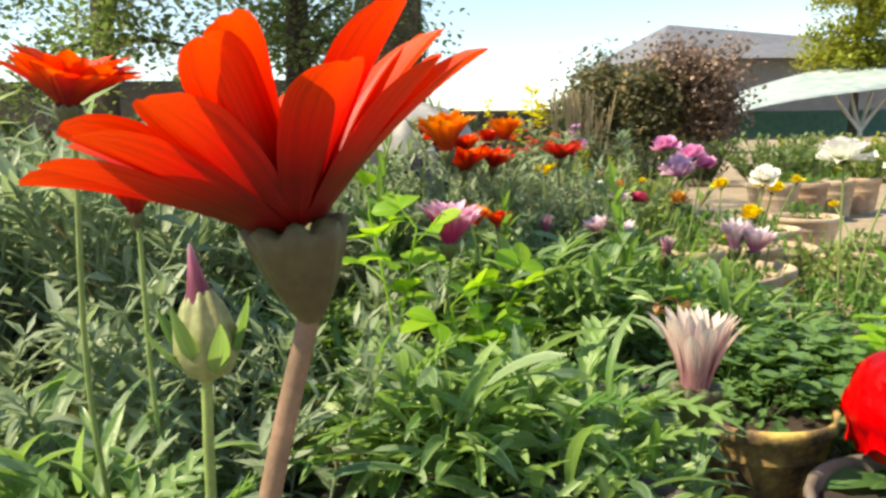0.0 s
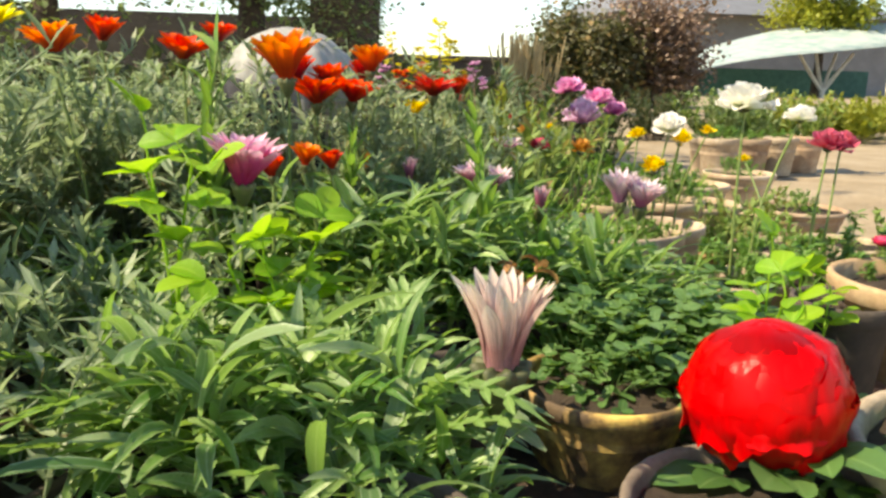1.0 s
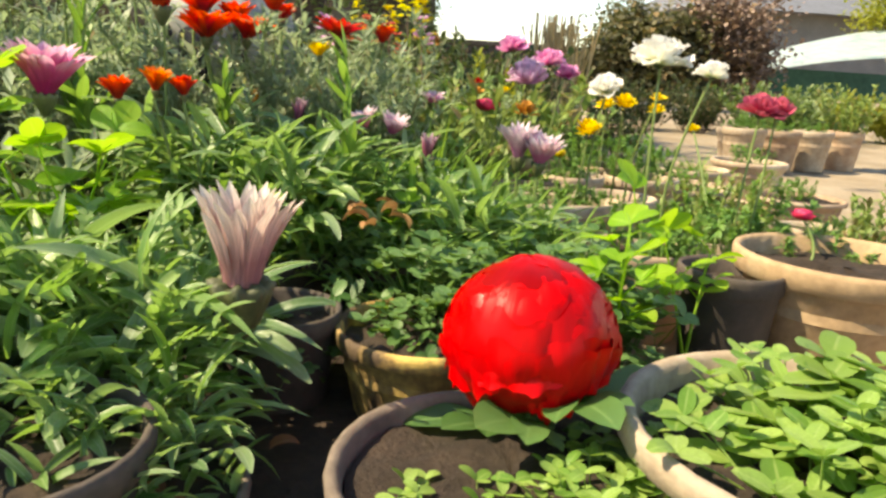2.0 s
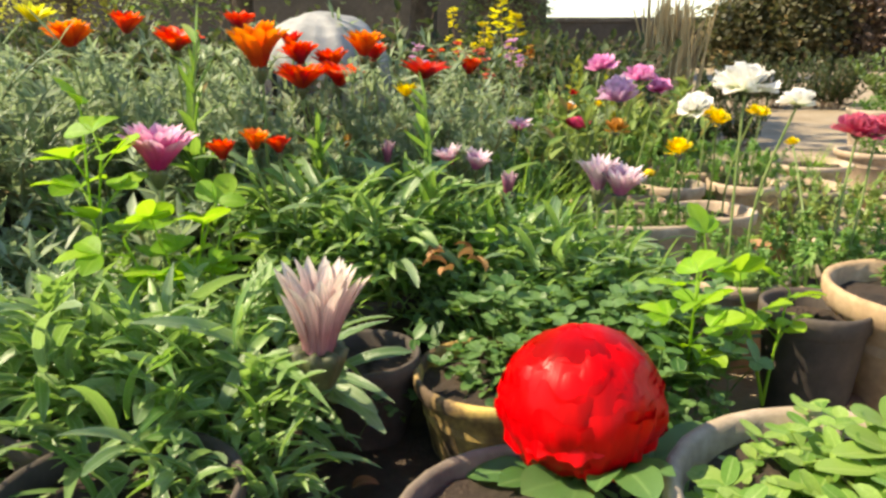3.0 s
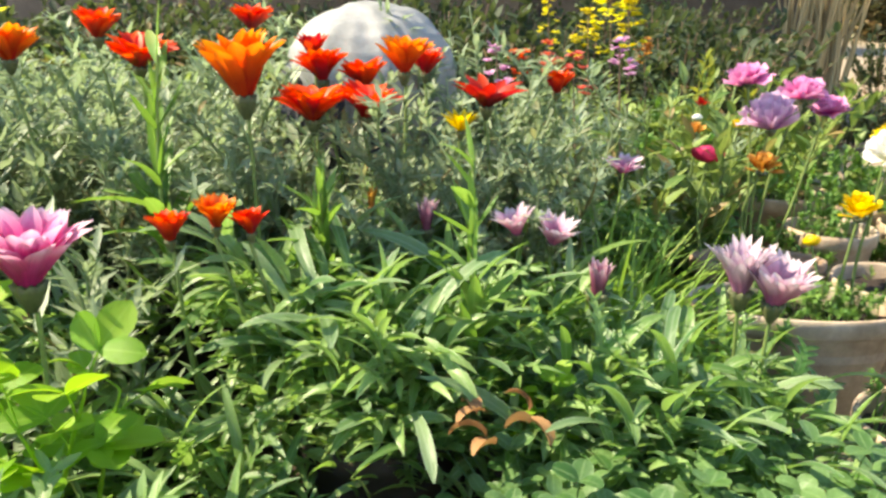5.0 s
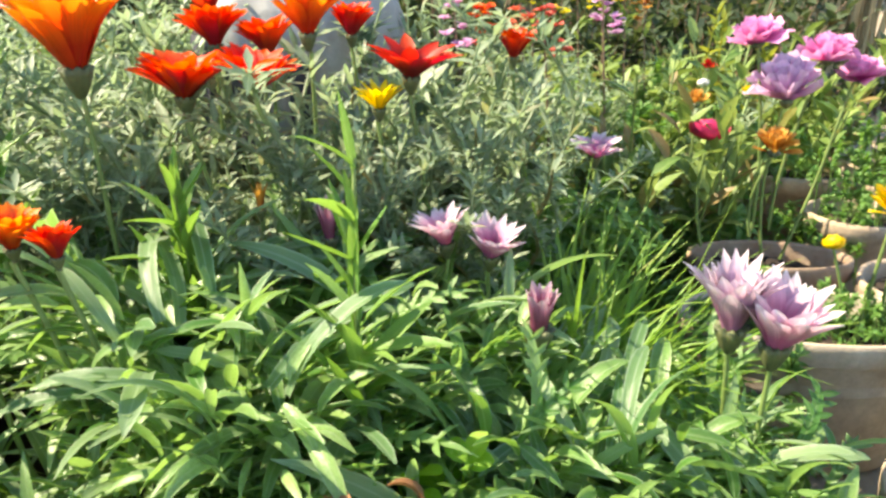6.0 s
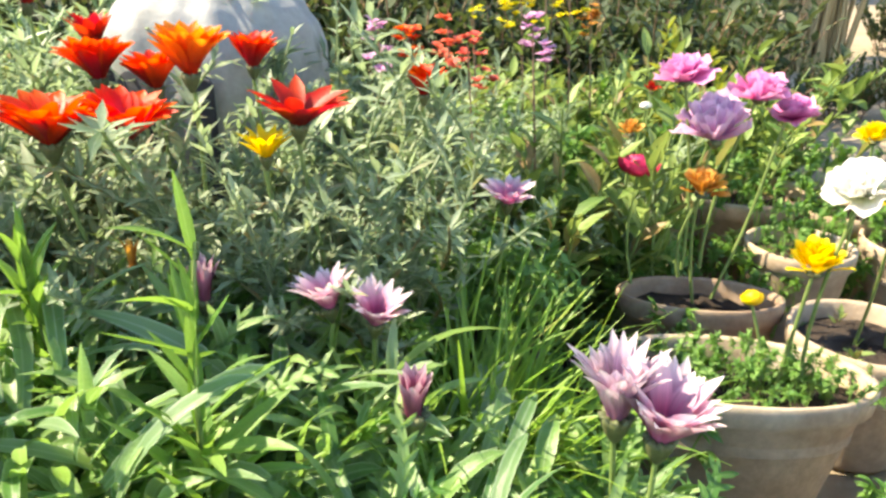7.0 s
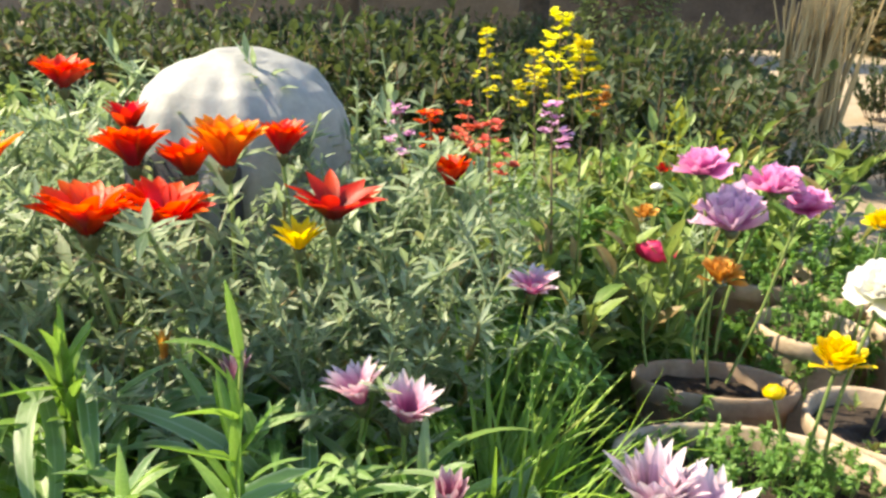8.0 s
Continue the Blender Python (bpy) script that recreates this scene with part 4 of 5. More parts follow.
    turn = pose(*up, tilt[0], tilt[1], r.uniform(0, 360))
    meshes = [petal_mesh("petal", radius * (0.66 + 0.06 * i), radius * 0.19, profile or STRAP, mat, 0, -0.25 + 0.4 * i, 7, 0.5 - 0.2 * i, seed + i) for i in range(3)]
    for i in range(petals):
        q = ((i + 0.5) / petals) ** 0.8
        e = 6 + 80 * q ** 0.75 + r.uniform(-6, 6)
        s = (1 - 0.05 * q) * r.uniform(0.9, 1.08) * (1 if e < 60 else height + 0.2)
        m = turn @ pose(0, 0, -radius * 0.12, 0, 0, i * 137.5 + r.uniform(-10, 10)) @ pose(0, 0, 0, 0, -e, 0) @ pose(radius * 0.34, 0, 0, r.uniform(-25, 25), r.uniform(-26, 4), 0)
        part("petal", meshes[i % 3], fl, "", m @ Matrix.Diagonal((s, s, s, 1)))
    part("calyx", mesh_of("calyx", *lathe([(thick, -radius * 0.32), (radius * 0.22, -radius * 0.22), (radius * 0.3, -radius * 0.12), (radius * 0.1, -radius * 0.08)], 10), CALYX), fl, "small green cup", turn)
    return fl


def fan_petal(length, width, mat, seed, curl=0.3, nu=11, nv=7):
    """A thin petal that widens to a wavy, frilled edge."""
    r = np.random.default_rng(seed)
    ph = r.uniform(0, 6.28, 4)
    verts, uv = [], []
    for j in range(nv):
        t = j / (nv - 1)
        for i in range(nu):
            s = 2 * i / (nu - 1) - 1
            out = length * t * (1 - 0.22 * s * s * t + 0.05 * t * math.sin(6 * s + ph[0]) + 0.03 * t * math.sin(13 * s + ph[3]))
            wave = length * t * t * (0.10 * math.sin(4 * s + ph[1]) + 0.06 * math.sin(9 * s + ph[2]))
            verts.append((out, width * s * (0.22 + 0.78 * t ** 0.7), length * curl * t * t + 0.22 * width * s * s + wave))
            uv.append(((s + 1) / 2, t))
    faces = [[j * nu + i, j * nu + i + 1, (j + 1) * nu + i + 1, (j + 1) * nu + i] for j in range(nv - 1) for i in range(nu - 1)]
    return mesh_of("petal", verts, faces, uv, mat)


def ruffled(head, foot, mat, radius, label, seed=0, tilt=(0, 0), thick=0.0016, petals=24, tall=0.8, eye=None):
    """A loose, frilly head of broad wavy petals, upright inside and spreading outside."""
    r = random.Random(seed)
    fl = thing("ranunculus_flower", foot, label, "flower", "ranunculus flowers")
    up = Vector(head) - Vector(foot)
    part("stalk", mesh_of("stalk", *tube(bend((0, 0, 0), up, 0, r.uniform(-0.01, 0.01)), np.linspace(thick * 1.2, thick, 9), 8), STEM), fl)
    turn = pose(*up, tilt[0], tilt[1], r.uniform(0, 360)) @ pose(0, 0, -radius * 0.42 * tall) @ Matrix.Diagonal((1, 1, tall, 1))
    meshes = [fan_petal(radius * (1.0 + 0.06 * i), radius * (0.46 + 0.06 * i), mat, seed * 7 + i, 0.38 - 0.12 * i) for i in range(5)]
    for i in range(petals):
        q = (i + 0.5) / petals
        e = -4 + 88 * q ** 0.85 + r.uniform(-9, 9)
        s = (1.0 - 0.12 * q) * r.uniform(0.9, 1.1)
        m = turn @ pose(0, 0, 0, 0, 0, i * 137.5 + r.uniform(-14, 14)) @ pose(0, 0, 0, 0, -e, 0) @ pose(0, 0, 0, r.uniform(-18, 18), 0, 0)
        part("petal", meshes[i % 5], fl, "", m @ Matrix.Diagonal((s, s, s, 1)))
    part("calyx", mesh_of("calyx", *lathe([(thick, -radius * 0.18), (radius * 0.2, -radius * 0.1), (radius * 0.26, 0.0), (radius * 0.1, radius * 0.03)], 10), CALYX), fl, "small green cup", turn)
    if eye:
        part("centre", mesh_of("centre", *lathe([(0.0003, radius * 0.62), (radius * 0.16, radius * 0.58), (radius * 0.2, radius * 0.4)], 12), eye), fl, "greenish yellow eye", turn)
    return fl


FOOT_Z = 0.11
# the large flame-orange gazania close to the camera, its bud beside it
gazania((-0.103, 0.412, 0.390), (-0.168, 0.400, 0.0), HERO, 0.087, 31, (-4, -18), 24, "large flame-orange gazania on a thick reddish stalk, petals cupped upwards", 0.145, stalk_mat=STEM_BROWN, thick=0.0042, seed=5, disc=False, cal=0.26, broad=True, calyx_mat=HERO_CALYX)
gazania((-0.153, 0.509, 0.333), (-0.175, 0.52, 0.0), PLUM, 0.036, 86, (0, -6), 7, "closed gazania bud with a rosy tip", 0.07, True, thick=0.0028, seed=6, cal=0.52, egg=True, calyx_mat=BUD_SKIN)

# the pale half-closed gazania and the big red ranunculus in front
gazania((0.239, 0.740, 0.190), (0.195, 0.78, 0.06), PALE_PINK, 0.072, 67, (-3, 3), 32, "half-closed pale pink gazania with narrow petals", 0.104, True, thick=0.0032, seed=8, cal=0.38, blunt=True)
full_ranunculus((0.449, 0.708, 0.166), (0.47, 0.71, 0.05), RED, 0.0635, "full scarlet ranunculus with a velvety dome of petals", 3, (-6, -4))

# orange and red gazanias above the silver leaves
ORANGE_HEADS = [
    ((0.205, 1.300, 0.415), ORANGE, 0.034, 30, 2), ((0.205, 1.41, 0.405), FLAME, 0.028, 34, 0), ((0.150, 1.34, 0.395), FLAME, 0.030, 24, -4),
    ((0.105, 1.33, 0.402), FLAME, 0.032, 26, -6), ((0.126, 1.235, 0.372), FLAME, 0.037, 18, 0), ((0.175, 1.255, 0.374), FLAME, 0.033, 20, 5),
    ((0.294, 1.290, 0.383), SCARLET, 0.034, 8, 3), ((0.088, 1.165, 0.402), ORANGE, 0.050, 40, -4), ((0.084, 1.36, 0.425), SCARLET, 0.026, 30, -2),
    ((-0.035, 1.20, 0.424), FLAME, 0.033, 15, 6)]
OUTER_HEADS = [
    ((-0.178, 1.20, 0.428), ORANGE, 0.034, 20, -4), ((-0.145, 1.30, 0.447), FLAME, 0.030, 28, 3), ((-0.007, 1.40, 0.455), FLAME, 0.028, 22, 3),
    ((-0.240, 0.62, 0.445), FLAME, 0.036, 15, 5), ((-0.225, 0.70, 0.372), FLAME, 0.026, 40, 0), ((0.104, 1.06, 0.310), ORANGE, 0.022, 70, 4),
    ((0.134, 1.06, 0.306), FLAME, 0.019, 72, -6), ((0.068, 1.05, 0.299), FLAME, 0.022, 60, -6), ((0.36, 1.42, 0.385), FLAME, 0.024, 30, 0)]
for i, (h, mat, size, rise, tilt) in enumerate(ORANGE_HEADS + OUTER_HEADS):
    name = {ORANGE: "orange gazania with yellow-tipped petals", FLAME: "red-orange gazania in full bloom", SCARLET: "dark scarlet gazania with few wide petals"}[mat]
    gazania(h, (h[0] + 0.01, h[1] + 0.015, FOOT_Z), mat, size * 1.18, min(rise + 22, 54), (tilt, tilt * 1.5), 34 if mat is not SCARLET else 17, name + " above silver leaves", 0.185, seed=100 + i, cal=0.23, blunt=mat is not SCARLET)

gazania((0.268, 1.285, 0.358), (0.27, 1.30, FOOT_Z), YELLOW, 0.026, 45, (0, 0), 19, "small yellow gazania under a scarlet one", 0.15, seed=140)
gazania((-0.253, 1.250, 0.462), (-0.25, 1.26, FOOT_Z), LEMON, 0.034, 40, (0, 8), 21, "lemon-yellow gazania above silver leaves", 0.17, seed=141)
# pink and lilac gazanias down among the green leaves
gazania((0.044, 0.920, 0.308), (0.055, 0.930, FOOT_Z), PINK_WHITE, 0.050, 52, (2, 6), 40, "pink gazania with white-tipped petals half hidden by weeds", 0.16, blunt=True, seed=31)
gazania((0.536, 1.17, 0.243), (0.54, 1.18, 0.08), LILAC_DUSK, 0.048, 60, (0, -3), 32, "lilac gazania closing its narrow petals", 0.14, seed=33, closed=True)
gazania((0.562, 1.16, 0.238), (0.56, 1.17, 0.08), LILAC_WHITE, 0.047, 52, (4, 6), 32, "pale pink gazania with white petal tips", 0.15, seed=34)
gazania((0.413, 1.151, 0.240), (0.41, 1.16, 0.08), PLUM, 0.032, 74, (3, 4), 11, "closed plum-coloured gazania with two white petals", 0.16, True, seed=35, cal=0.4)
gazania((0.335, 1.225, 0.268), (0.33, 1.23, FOOT_Z), LILAC_WHITE, 0.031, 48, (5, -14), 26, "small pale pink gazania opening wide", 0.14, seed=36)
gazania((0.370, 1.22, 0.262), (0.36, 1.23, FOOT_Z), LILAC_WHITE, 0.032, 50, (12, 14), 24, "small pale pink gazania opening wide", 0.15, seed=37)
gazania((0.247, 1.21, 0.272), (0.25, 1.22, FOOT_Z), PLUM, 0.032, 76, (0, 3), 15, "faded closed pinkish gazania among leaves", 0.11, True, seed=38)
gazania((0.441, 1.396, 0.298), (0.44, 1.40, FOOT_Z), LILAC_WHITE, 0.028, 30, (6, 2), 17, "pale pink gazania among ferny leaves", 0.18, seed=39)
gazania((0.190, 1.215, 0.290), (0.19, 1.22, FOOT_Z), APRICOT, 0.022, 84, (0, 0), 9, "dry brown gazania bud among leaves", 0.14, True, seed=40)

# ranunculus on the pots beside the path
RANUNCULUS_BACK = [
    ((0.592, 1.525, 0.400), (0.62, 1.56, 0.18), PINK, 0.027, "bright pink ranunculus, flat and wide"),
    ((0.670, 1.556, 0.381), (0.64, 1.57, 0.18), PINK, 0.028, "bright pink ranunculus leaning over the path"),
    ((0.708, 1.575, 0.358), (0.66, 1.58, 0.14), PINK, 0.024, "soft pink ranunculus leaning over the path"),
    ((0.627, 1.530, 0.352), (0.64, 1.57, 0.13), LILAC, 0.029, "large lilac ranunculus seen from its side"),
    ((0.562, 1.573, 0.290), (0.57, 1.58, 0.15), CRIMSON, 0.022, "round crimson ranunculus above ferny leaves"),
    ((0.624, 1.525, 0.282), (0.615, 1.54, 0.18), APRICOT, 0.028, "fading apricot ranunculus past its best"),
    ((0.557, 1.658, 0.308), (0.56, 1.66, 0.15), APRICOT, 0.019, "small orange ranunculus above ferny leaves"),
    ((0.590, 1.850, 0.325), (0.58, 1.84, 0.12), SCARLET, 0.016, "small red ranunculus above ferny leaves"),
    ((0.583, 1.83, 0.306), (0.58, 1.83, 0.12), WHITE, 0.010, "small white ranunculus bud"),
    ((0.618, 1.680, 0.314), (0.60, 1.62, 0.13), YELLOW, 0.014, "small yellow ranunculus bud"),
    ((0.701, 1.390, 0.262), (0.69, 1.395, 0.12), YELLOW, 0.030, "golden yellow ranunculus on a long stalk"),
    ((0.657, 1.393, 0.228), (0.67, 1.40, 0.12), YELLOW, 0.011, "small yellow ranunculus bud"),
    ((0.771, 1.431, 0.307), (0.80, 1.53, 0.12), YELLOW, 0.027, "golden yellow ranunculus beside the path")]
RANUNCULUS_FRONT = [
    ((0.984, 1.800, 0.286), (0.98, 1.82, 0.10), YELLOW, 0.024, "yellow ranunculus beside the path"),
    ((0.889, 1.411, 0.274), (0.88, 1.26, 0.09), YELLOW, 0.016, "small yellow ranunculus beside white ones"),
    ((0.717, 1.172, 0.388), (0.72, 1.17, 0.12), WHITE, 0.037, "large white ranunculus on tall thin stalks"),
    ((0.759, 1.107, 0.368), (0.74, 1.15, 0.12), WHITE, 0.020, "small white ranunculus on a thin stalk"),
    ((0.882, 1.195, 0.326), (0.87, 1.20, 0.10), MAROON, 0.030, "wide rose-red ranunculus over pale pots"),
    ((0.916, 1.210, 0.324), (0.89, 1.20, 0.10), MAROON, 0.026, "wide rose-red ranunculus over pale pots"),
    ((0.718, 1.375, 0.340), (0.715, 1.400, 0.12), WHITE, 0.026, "large white ranunculus with a yellow eye"),
    ((0.857, 1.763, 0.292), (0.86, 1.78, 0.0), YELLOW, 0.026, "yellow ranunculus beside the path"),
    ((0.841, 1.461, 0.320), (0.83, 1.53, 0.12), YELLOW, 0.018, "golden yellow ranunculus beside the path"),
    ((0.898, 1.085, 0.195), (0.90, 1.06, 0.13), CRIMSON, 0.014, "small crimson ranunculus near the ground")]
for i, (h, f, mat, rad, name) in enumerate(RANUNCULUS_BACK + RANUNCULUS_FRONT):
    lean_ = (rng.uniform(-14, 6), rng.uniform(-10, 10))
    if mat is CRIMSON:
        ranunculus(h, f, mat, rad * 0.86, name, 5, 300 + i, lean_, 0.0016, 0.3, 0.85, 0.22, ruffle=1.6, inner=0.8)
    elif mat in (YELLOW, SCARLET, APRICOT) and rad > 0.012:
        pompon(h, f, mat, rad * 0.95, name, 300 + i, lean_, petals=62 if rad > 0.02 else 30)
    elif rad <= 0.012:
        ranunculus(h, f, mat, rad * 0.8, name, 3, 300 + i, lean_, 0.0013, 0.0, 1.0, 0.1)
    else:
        if "eye" in name:
            lean_ = (34, -6)
        ruffled(h, f, mat, rad * 0.98, name, 300 + i, lean_, petals=30 if rad > 0.035 else 24, tall=1.6 if mat is LILAC else 0.95, eye=YELLOW if mat is WHITE and rad > 0.025 else None)

# ---- the pots that stand clear of the leaves ----
CLEAR = [
    ((0.655, 1.408), 0.128, 0.150, PALE_CLAY, "wide oval pale clay planter with a chalky rim"), ((0.645, 1.570), 0.092, 0.150, TERRACOTTA, "oval terracotta planter with a pale worn rim"),
    ((0.745, 1.955), 0.100, 0.165, TERRACOTTA, "orange terracotta pot with a broken rim"), ((0.812, 1.535), 0.078, 0.140, PALE_CLAY, "pale sunlit clay pot beside the path"),
    ((0.800, 1.775), 0.070, 0.145, PALE_CLAY, "pale clay pot in the back row"), ((0.725, 1.170), 0.075, 0.130, PALE_CLAY, "pale clay pot holding white flowers"),
    ((0.905, 1.000), 0.125, 0.165, TAN_CLAY, "large tan clay pot in half shade"),
    # Dark pot added in place of the shadow on the tan pot's left.
    ((0.755, 0.985), 0.060, 0.150, DARK_CLAY, "small dark clay pot standing in for shade on the tan one"),
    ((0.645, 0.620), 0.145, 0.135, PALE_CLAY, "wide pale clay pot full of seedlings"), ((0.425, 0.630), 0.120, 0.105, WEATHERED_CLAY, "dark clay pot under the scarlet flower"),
    ((0.395, 0.885), 0.090, 0.110, SHADOW_STREAKED_CLAY, "ochre clay pot with leaf shadows painted into its colour"), ((0.885, 1.205), 0.075, 0.110, PALE_CLAY, "pale clay pot beside the path"),
    ((0.50, 1.86), 0.095, 0.17, TERRACOTTA, "terracotta pot in the back row"), ((0.98, 1.83), 0.085, 0.14, PALE_CLAY, "small pale clay pot beside the path"),
    ((0.90, 1.95), 0.08, 0.15, TERRACOTTA, "small terracotta pot by the path"), ((1.02, 1.10), 0.07, 0.09, TERRACOTTA, "small terracotta pot by the path"),
    # The first two pots are coloured black for the deep shade around them.
    ((-0.20, 0.845), 0.125, 0.105, DARK_CLAY, "wide clay pot coloured black for deep shade"), ((0.250, 0.905), 0.062, 0.12, DARK_CLAY, "small clay pot coloured black for the shade among leaves"), ((0.160, 0.660), 0.095, 0.075, WEATHERED_CLAY, "dark clay pot with a crumbling rim"),
    ((1.16, 2.02), 0.13, 0.10, PALE_CLAY, "wide low clay pot beside the path"), ((1.33, 2.32), 0.12, 0.11, PALE_CLAY, "wide low clay pot beside the path"), ((1.13, 1.58), 0.11, 0.075, PALE_CLAY, "shallow pale clay pan on the ground"),
    ((1.47, 1.98), 0.12, 0.085, TERRACOTTA, "shallow terracotta pan on the ground"), ((1.30, 1.62), 0.10, 0.07, PALE_CLAY, "shallow pale clay pan on the ground"), ((1.62, 2.50), 0.12, 0.12, PALE_CLAY, "wide low clay pot beside the path"),
    ((1.95, 3.15), 0.09, 0.19, PALE_CLAY, "pale clay pot across the path"), ((2.17, 3.25), 0.09, 0.18, TERRACOTTA, "terracotta pot across the path"), ((2.39, 3.35), 0.09, 0.18, PALE_CLAY, "pale clay pot across the path"),
    ((2.61, 3.45), 0.09, 0.18, TERRACOTTA, "terracotta pot across the path"), ((2.08, 3.45), 0.09, 0.17, PALE_CLAY, "pale clay pot across the path")]
for i, ((x, y), r, h, mat, name) in enumerate(CLEAR):
    make_pot((x, y, 0), r, h, mat, name, 50 + i, "pots beside the path", oval=0.5 if "oval" in name else 1.0)
for x, y, z, s, kind in (
        (0.60, 1.41, 0.115, 0.36, FERN), (0.65, 1.40, 0.12, 0.42, FERN), (0.70, 1.41, 0.12, 0.42, FERN), (0.735, 1.405, 0.115, 0.36, FERN), (0.53, 1.34, 0.03, 0.85, FERN), (0.56, 1.49, 0.03, 0.8, FERN), (0.53, 1.66, 0.08, 0.8, FERN), (0.56, 1.74, 0.05, 0.9, FERN), (0.73, 1.95, 0.13, 0.7, FERN),
        (0.72, 1.72, 0.03, 0.9, FERN), (0.83, 1.85, 0.0, 1.1, FERN), (0.72, 1.17, 0.10, 0.6, FERN), (0.75, 1.14, 0.09, 0.5, FERN), (0.885, 1.205, 0.08, 0.9, FERN), (0.92, 1.17, 0.07, 0.8, FERN)):
    kind.put(rng, x, y, z, s)
for x, y, z, s, kind in (
        (0.50, 1.86, 0.14, 1.1, FERN), (0.98, 1.83, 0.11, 0.8, FERN), (0.90, 1.95, 0.12, 0.8, FERN), (1.02, 1.10, 0.07, 0.6, FERN), (0.79, 1.79, 0.12, 0.6, FERN), (0.60, 1.86, 0.08, 1.1, FERN),
        (1.15, 2.03, 0.07, 0.6, FERN), (1.34, 2.31, 0.08, 0.5, GRASS), (1.13, 1.58, 0.05, 0.45, UPRIGHT), (1.47, 1.99, 0.05, 0.6, FERN), (1.62, 2.50, 0.09, 0.6, FERN), (1.30, 1.62, 0.04, 0.4, GRASS),
        (1.95, 3.15, 0.15, 0.7, FERN), (2.17, 3.25, 0.14, 0.6, FERN), (2.39, 3.35, 0.14, 0.6, FERN), (2.61, 3.45, 0.14, 0.9, BORDER), (2.08, 3.45, 0.13, 0.6, FERN)):
    kind.put(rng, x, y, z, s)
# seedlings in the wide pot and round the scarlet flower
for x, y, z, s in ((0.69, 0.62, 0.10, 1.1), (0.60, 0.57, 0.09, 1.1), (0.70, 0.54, 0.09, 1.1), (0.64, 0.68, 0.09, 0.9), (0.76, 0.60, 0.09, 1.0), (0.44, 0.575, 0.05, 0.75), (0.50, 0.60, 0.055, 0.8), (0.48, 0.555, 0.06, 0.8), (0.545, 0.64, 0.05, 0.9), (0.50, 0.66, 0.05, 0.7), (0.40, 0.60, 0.045, 0.6)):
    SEEDLING.put(rng, x, y, z, s)
for x, y, z, s, kind in (
        (0.595, 0.905, 0.045, 0.9, LIME), (0.685, 0.93, 0.05, 0.9, LIME), (0.060, 0.870, 0.12, 1.0, LIME), (-0.015, 0.895, 0.165, 0.95, LIME), (0.090, 0.880, 0.13, 0.85, LIME), (0.358, 1.06, 0.085, 0.55, LIME),
        (0.43, 1.27, 0.13, 1.0, GRASS), (0.47, 1.26, 0.12, 0.9, GRASS), (0.41, 1.25, 0.13, 0.9, GRASS), (0.45, 1.22, 0.12, 0.8, GRASS), (0.325, 1.10, 0.10, 1.25, UPRIGHT), (0.035, 1.13, 0.11, 1.65, UPRIGHT), (0.15, 1.16, 0.11, 1.2, UPRIGHT)):
    kind.put(rng, x, y, z, s)
# the broad-leaved clump in front, and the low leaves round the near pots
for x, y, z, s, kind in (
        (0.06, 0.80, 0.09, 1.1, BROAD), (0.12, 0.77, 0.08, 1.1, GAZ), (0.01, 0.76, 0.09, 1.1, BROAD), (0.17, 0.83, 0.09, 1.0, BROAD), (0.08, 0.72, 0.06, 1.1, GAZ), (0.14, 0.70, 0.05, 1.0, BROAD), (-0.03, 0.82, 0.08, 1.1, GAZ), (0.18, 0.75, 0.05, 0.9, GAZ),
        (-0.22, 0.53, 0.09, 0.9, BROAD), (-0.15, 0.50, 0.07, 0.75, BROAD), (-0.29, 0.60, 0.09, 1.0, BROAD), (-0.25, 0.55, 0.12, 0.95, GAZ), (-0.34, 0.70, 0.10, 1.1, BROAD), (-0.20, 0.58, 0.06, 0.85, BROAD), (-0.10, 0.52, 0.04, 0.7, BROAD), (-0.27, 0.66, 0.10, 1.0, BROAD), (-0.20, 0.68, 0.06, 0.9, GAZ)):
    kind.put(rng, x, y, z, s)
for x, y, z, s, kind in (
        (0.56, 1.02, 0.06, 0.9, CLOVER), (0.54, 0.96, 0.07, 0.9, CLOVER), (0.53, 1.15, 0.09, 0.7, BROAD), (0.41, 0.90, 0.085, 0.62, CLOVER), (0.53, 0.86, 0.03, 0.9, CLOVER), (0.58, 0.82, 0.03, 0.8, CLOVER),
        (0.16, 1.11, 0.14, 0.85, BROAD), (0.21, 1.08, 0.14, 0.85, GAZ), (0.26, 1.09, 0.14, 0.9, BROAD), (0.14, 1.16, 0.15, 0.85, BROAD), (0.23, 1.14, 0.14, 0.95, GAZ), (0.31, 1.13, 0.13, 0.85, BROAD), (0.44, 1.14, 0.12, 0.75, BROAD), (0.49, 1.12, 0.11, 0.9, GAZ), (0.40, 1.10, 0.11, 0.85, GAZ)):
    kind.put(rng, x, y, z, s)
for x, y, z, s in ((-0.23, 0.82, 0.05, 0.75), (-0.16, 0.87, 0.05, 0.75), (0.25, 0.905, 0.055, 0.6)):
    CLOVER.put(rng, x, y, z, s)
for x, y, z, s, kind in ((0.13, 0.64, 0.055, 0.7, GAZ), (0.20, 0.68, 0.055, 0.7, BROAD), (0.17, 0.62, 0.05, 0.65, BROAD), (0.47, 0.60, 0.06, 0.7, SEEDLING), (0.40, 0.60, 0.05, 0.7, SEEDLING), (0.66, 0.60, 0.10, 1.0, SEEDLING),
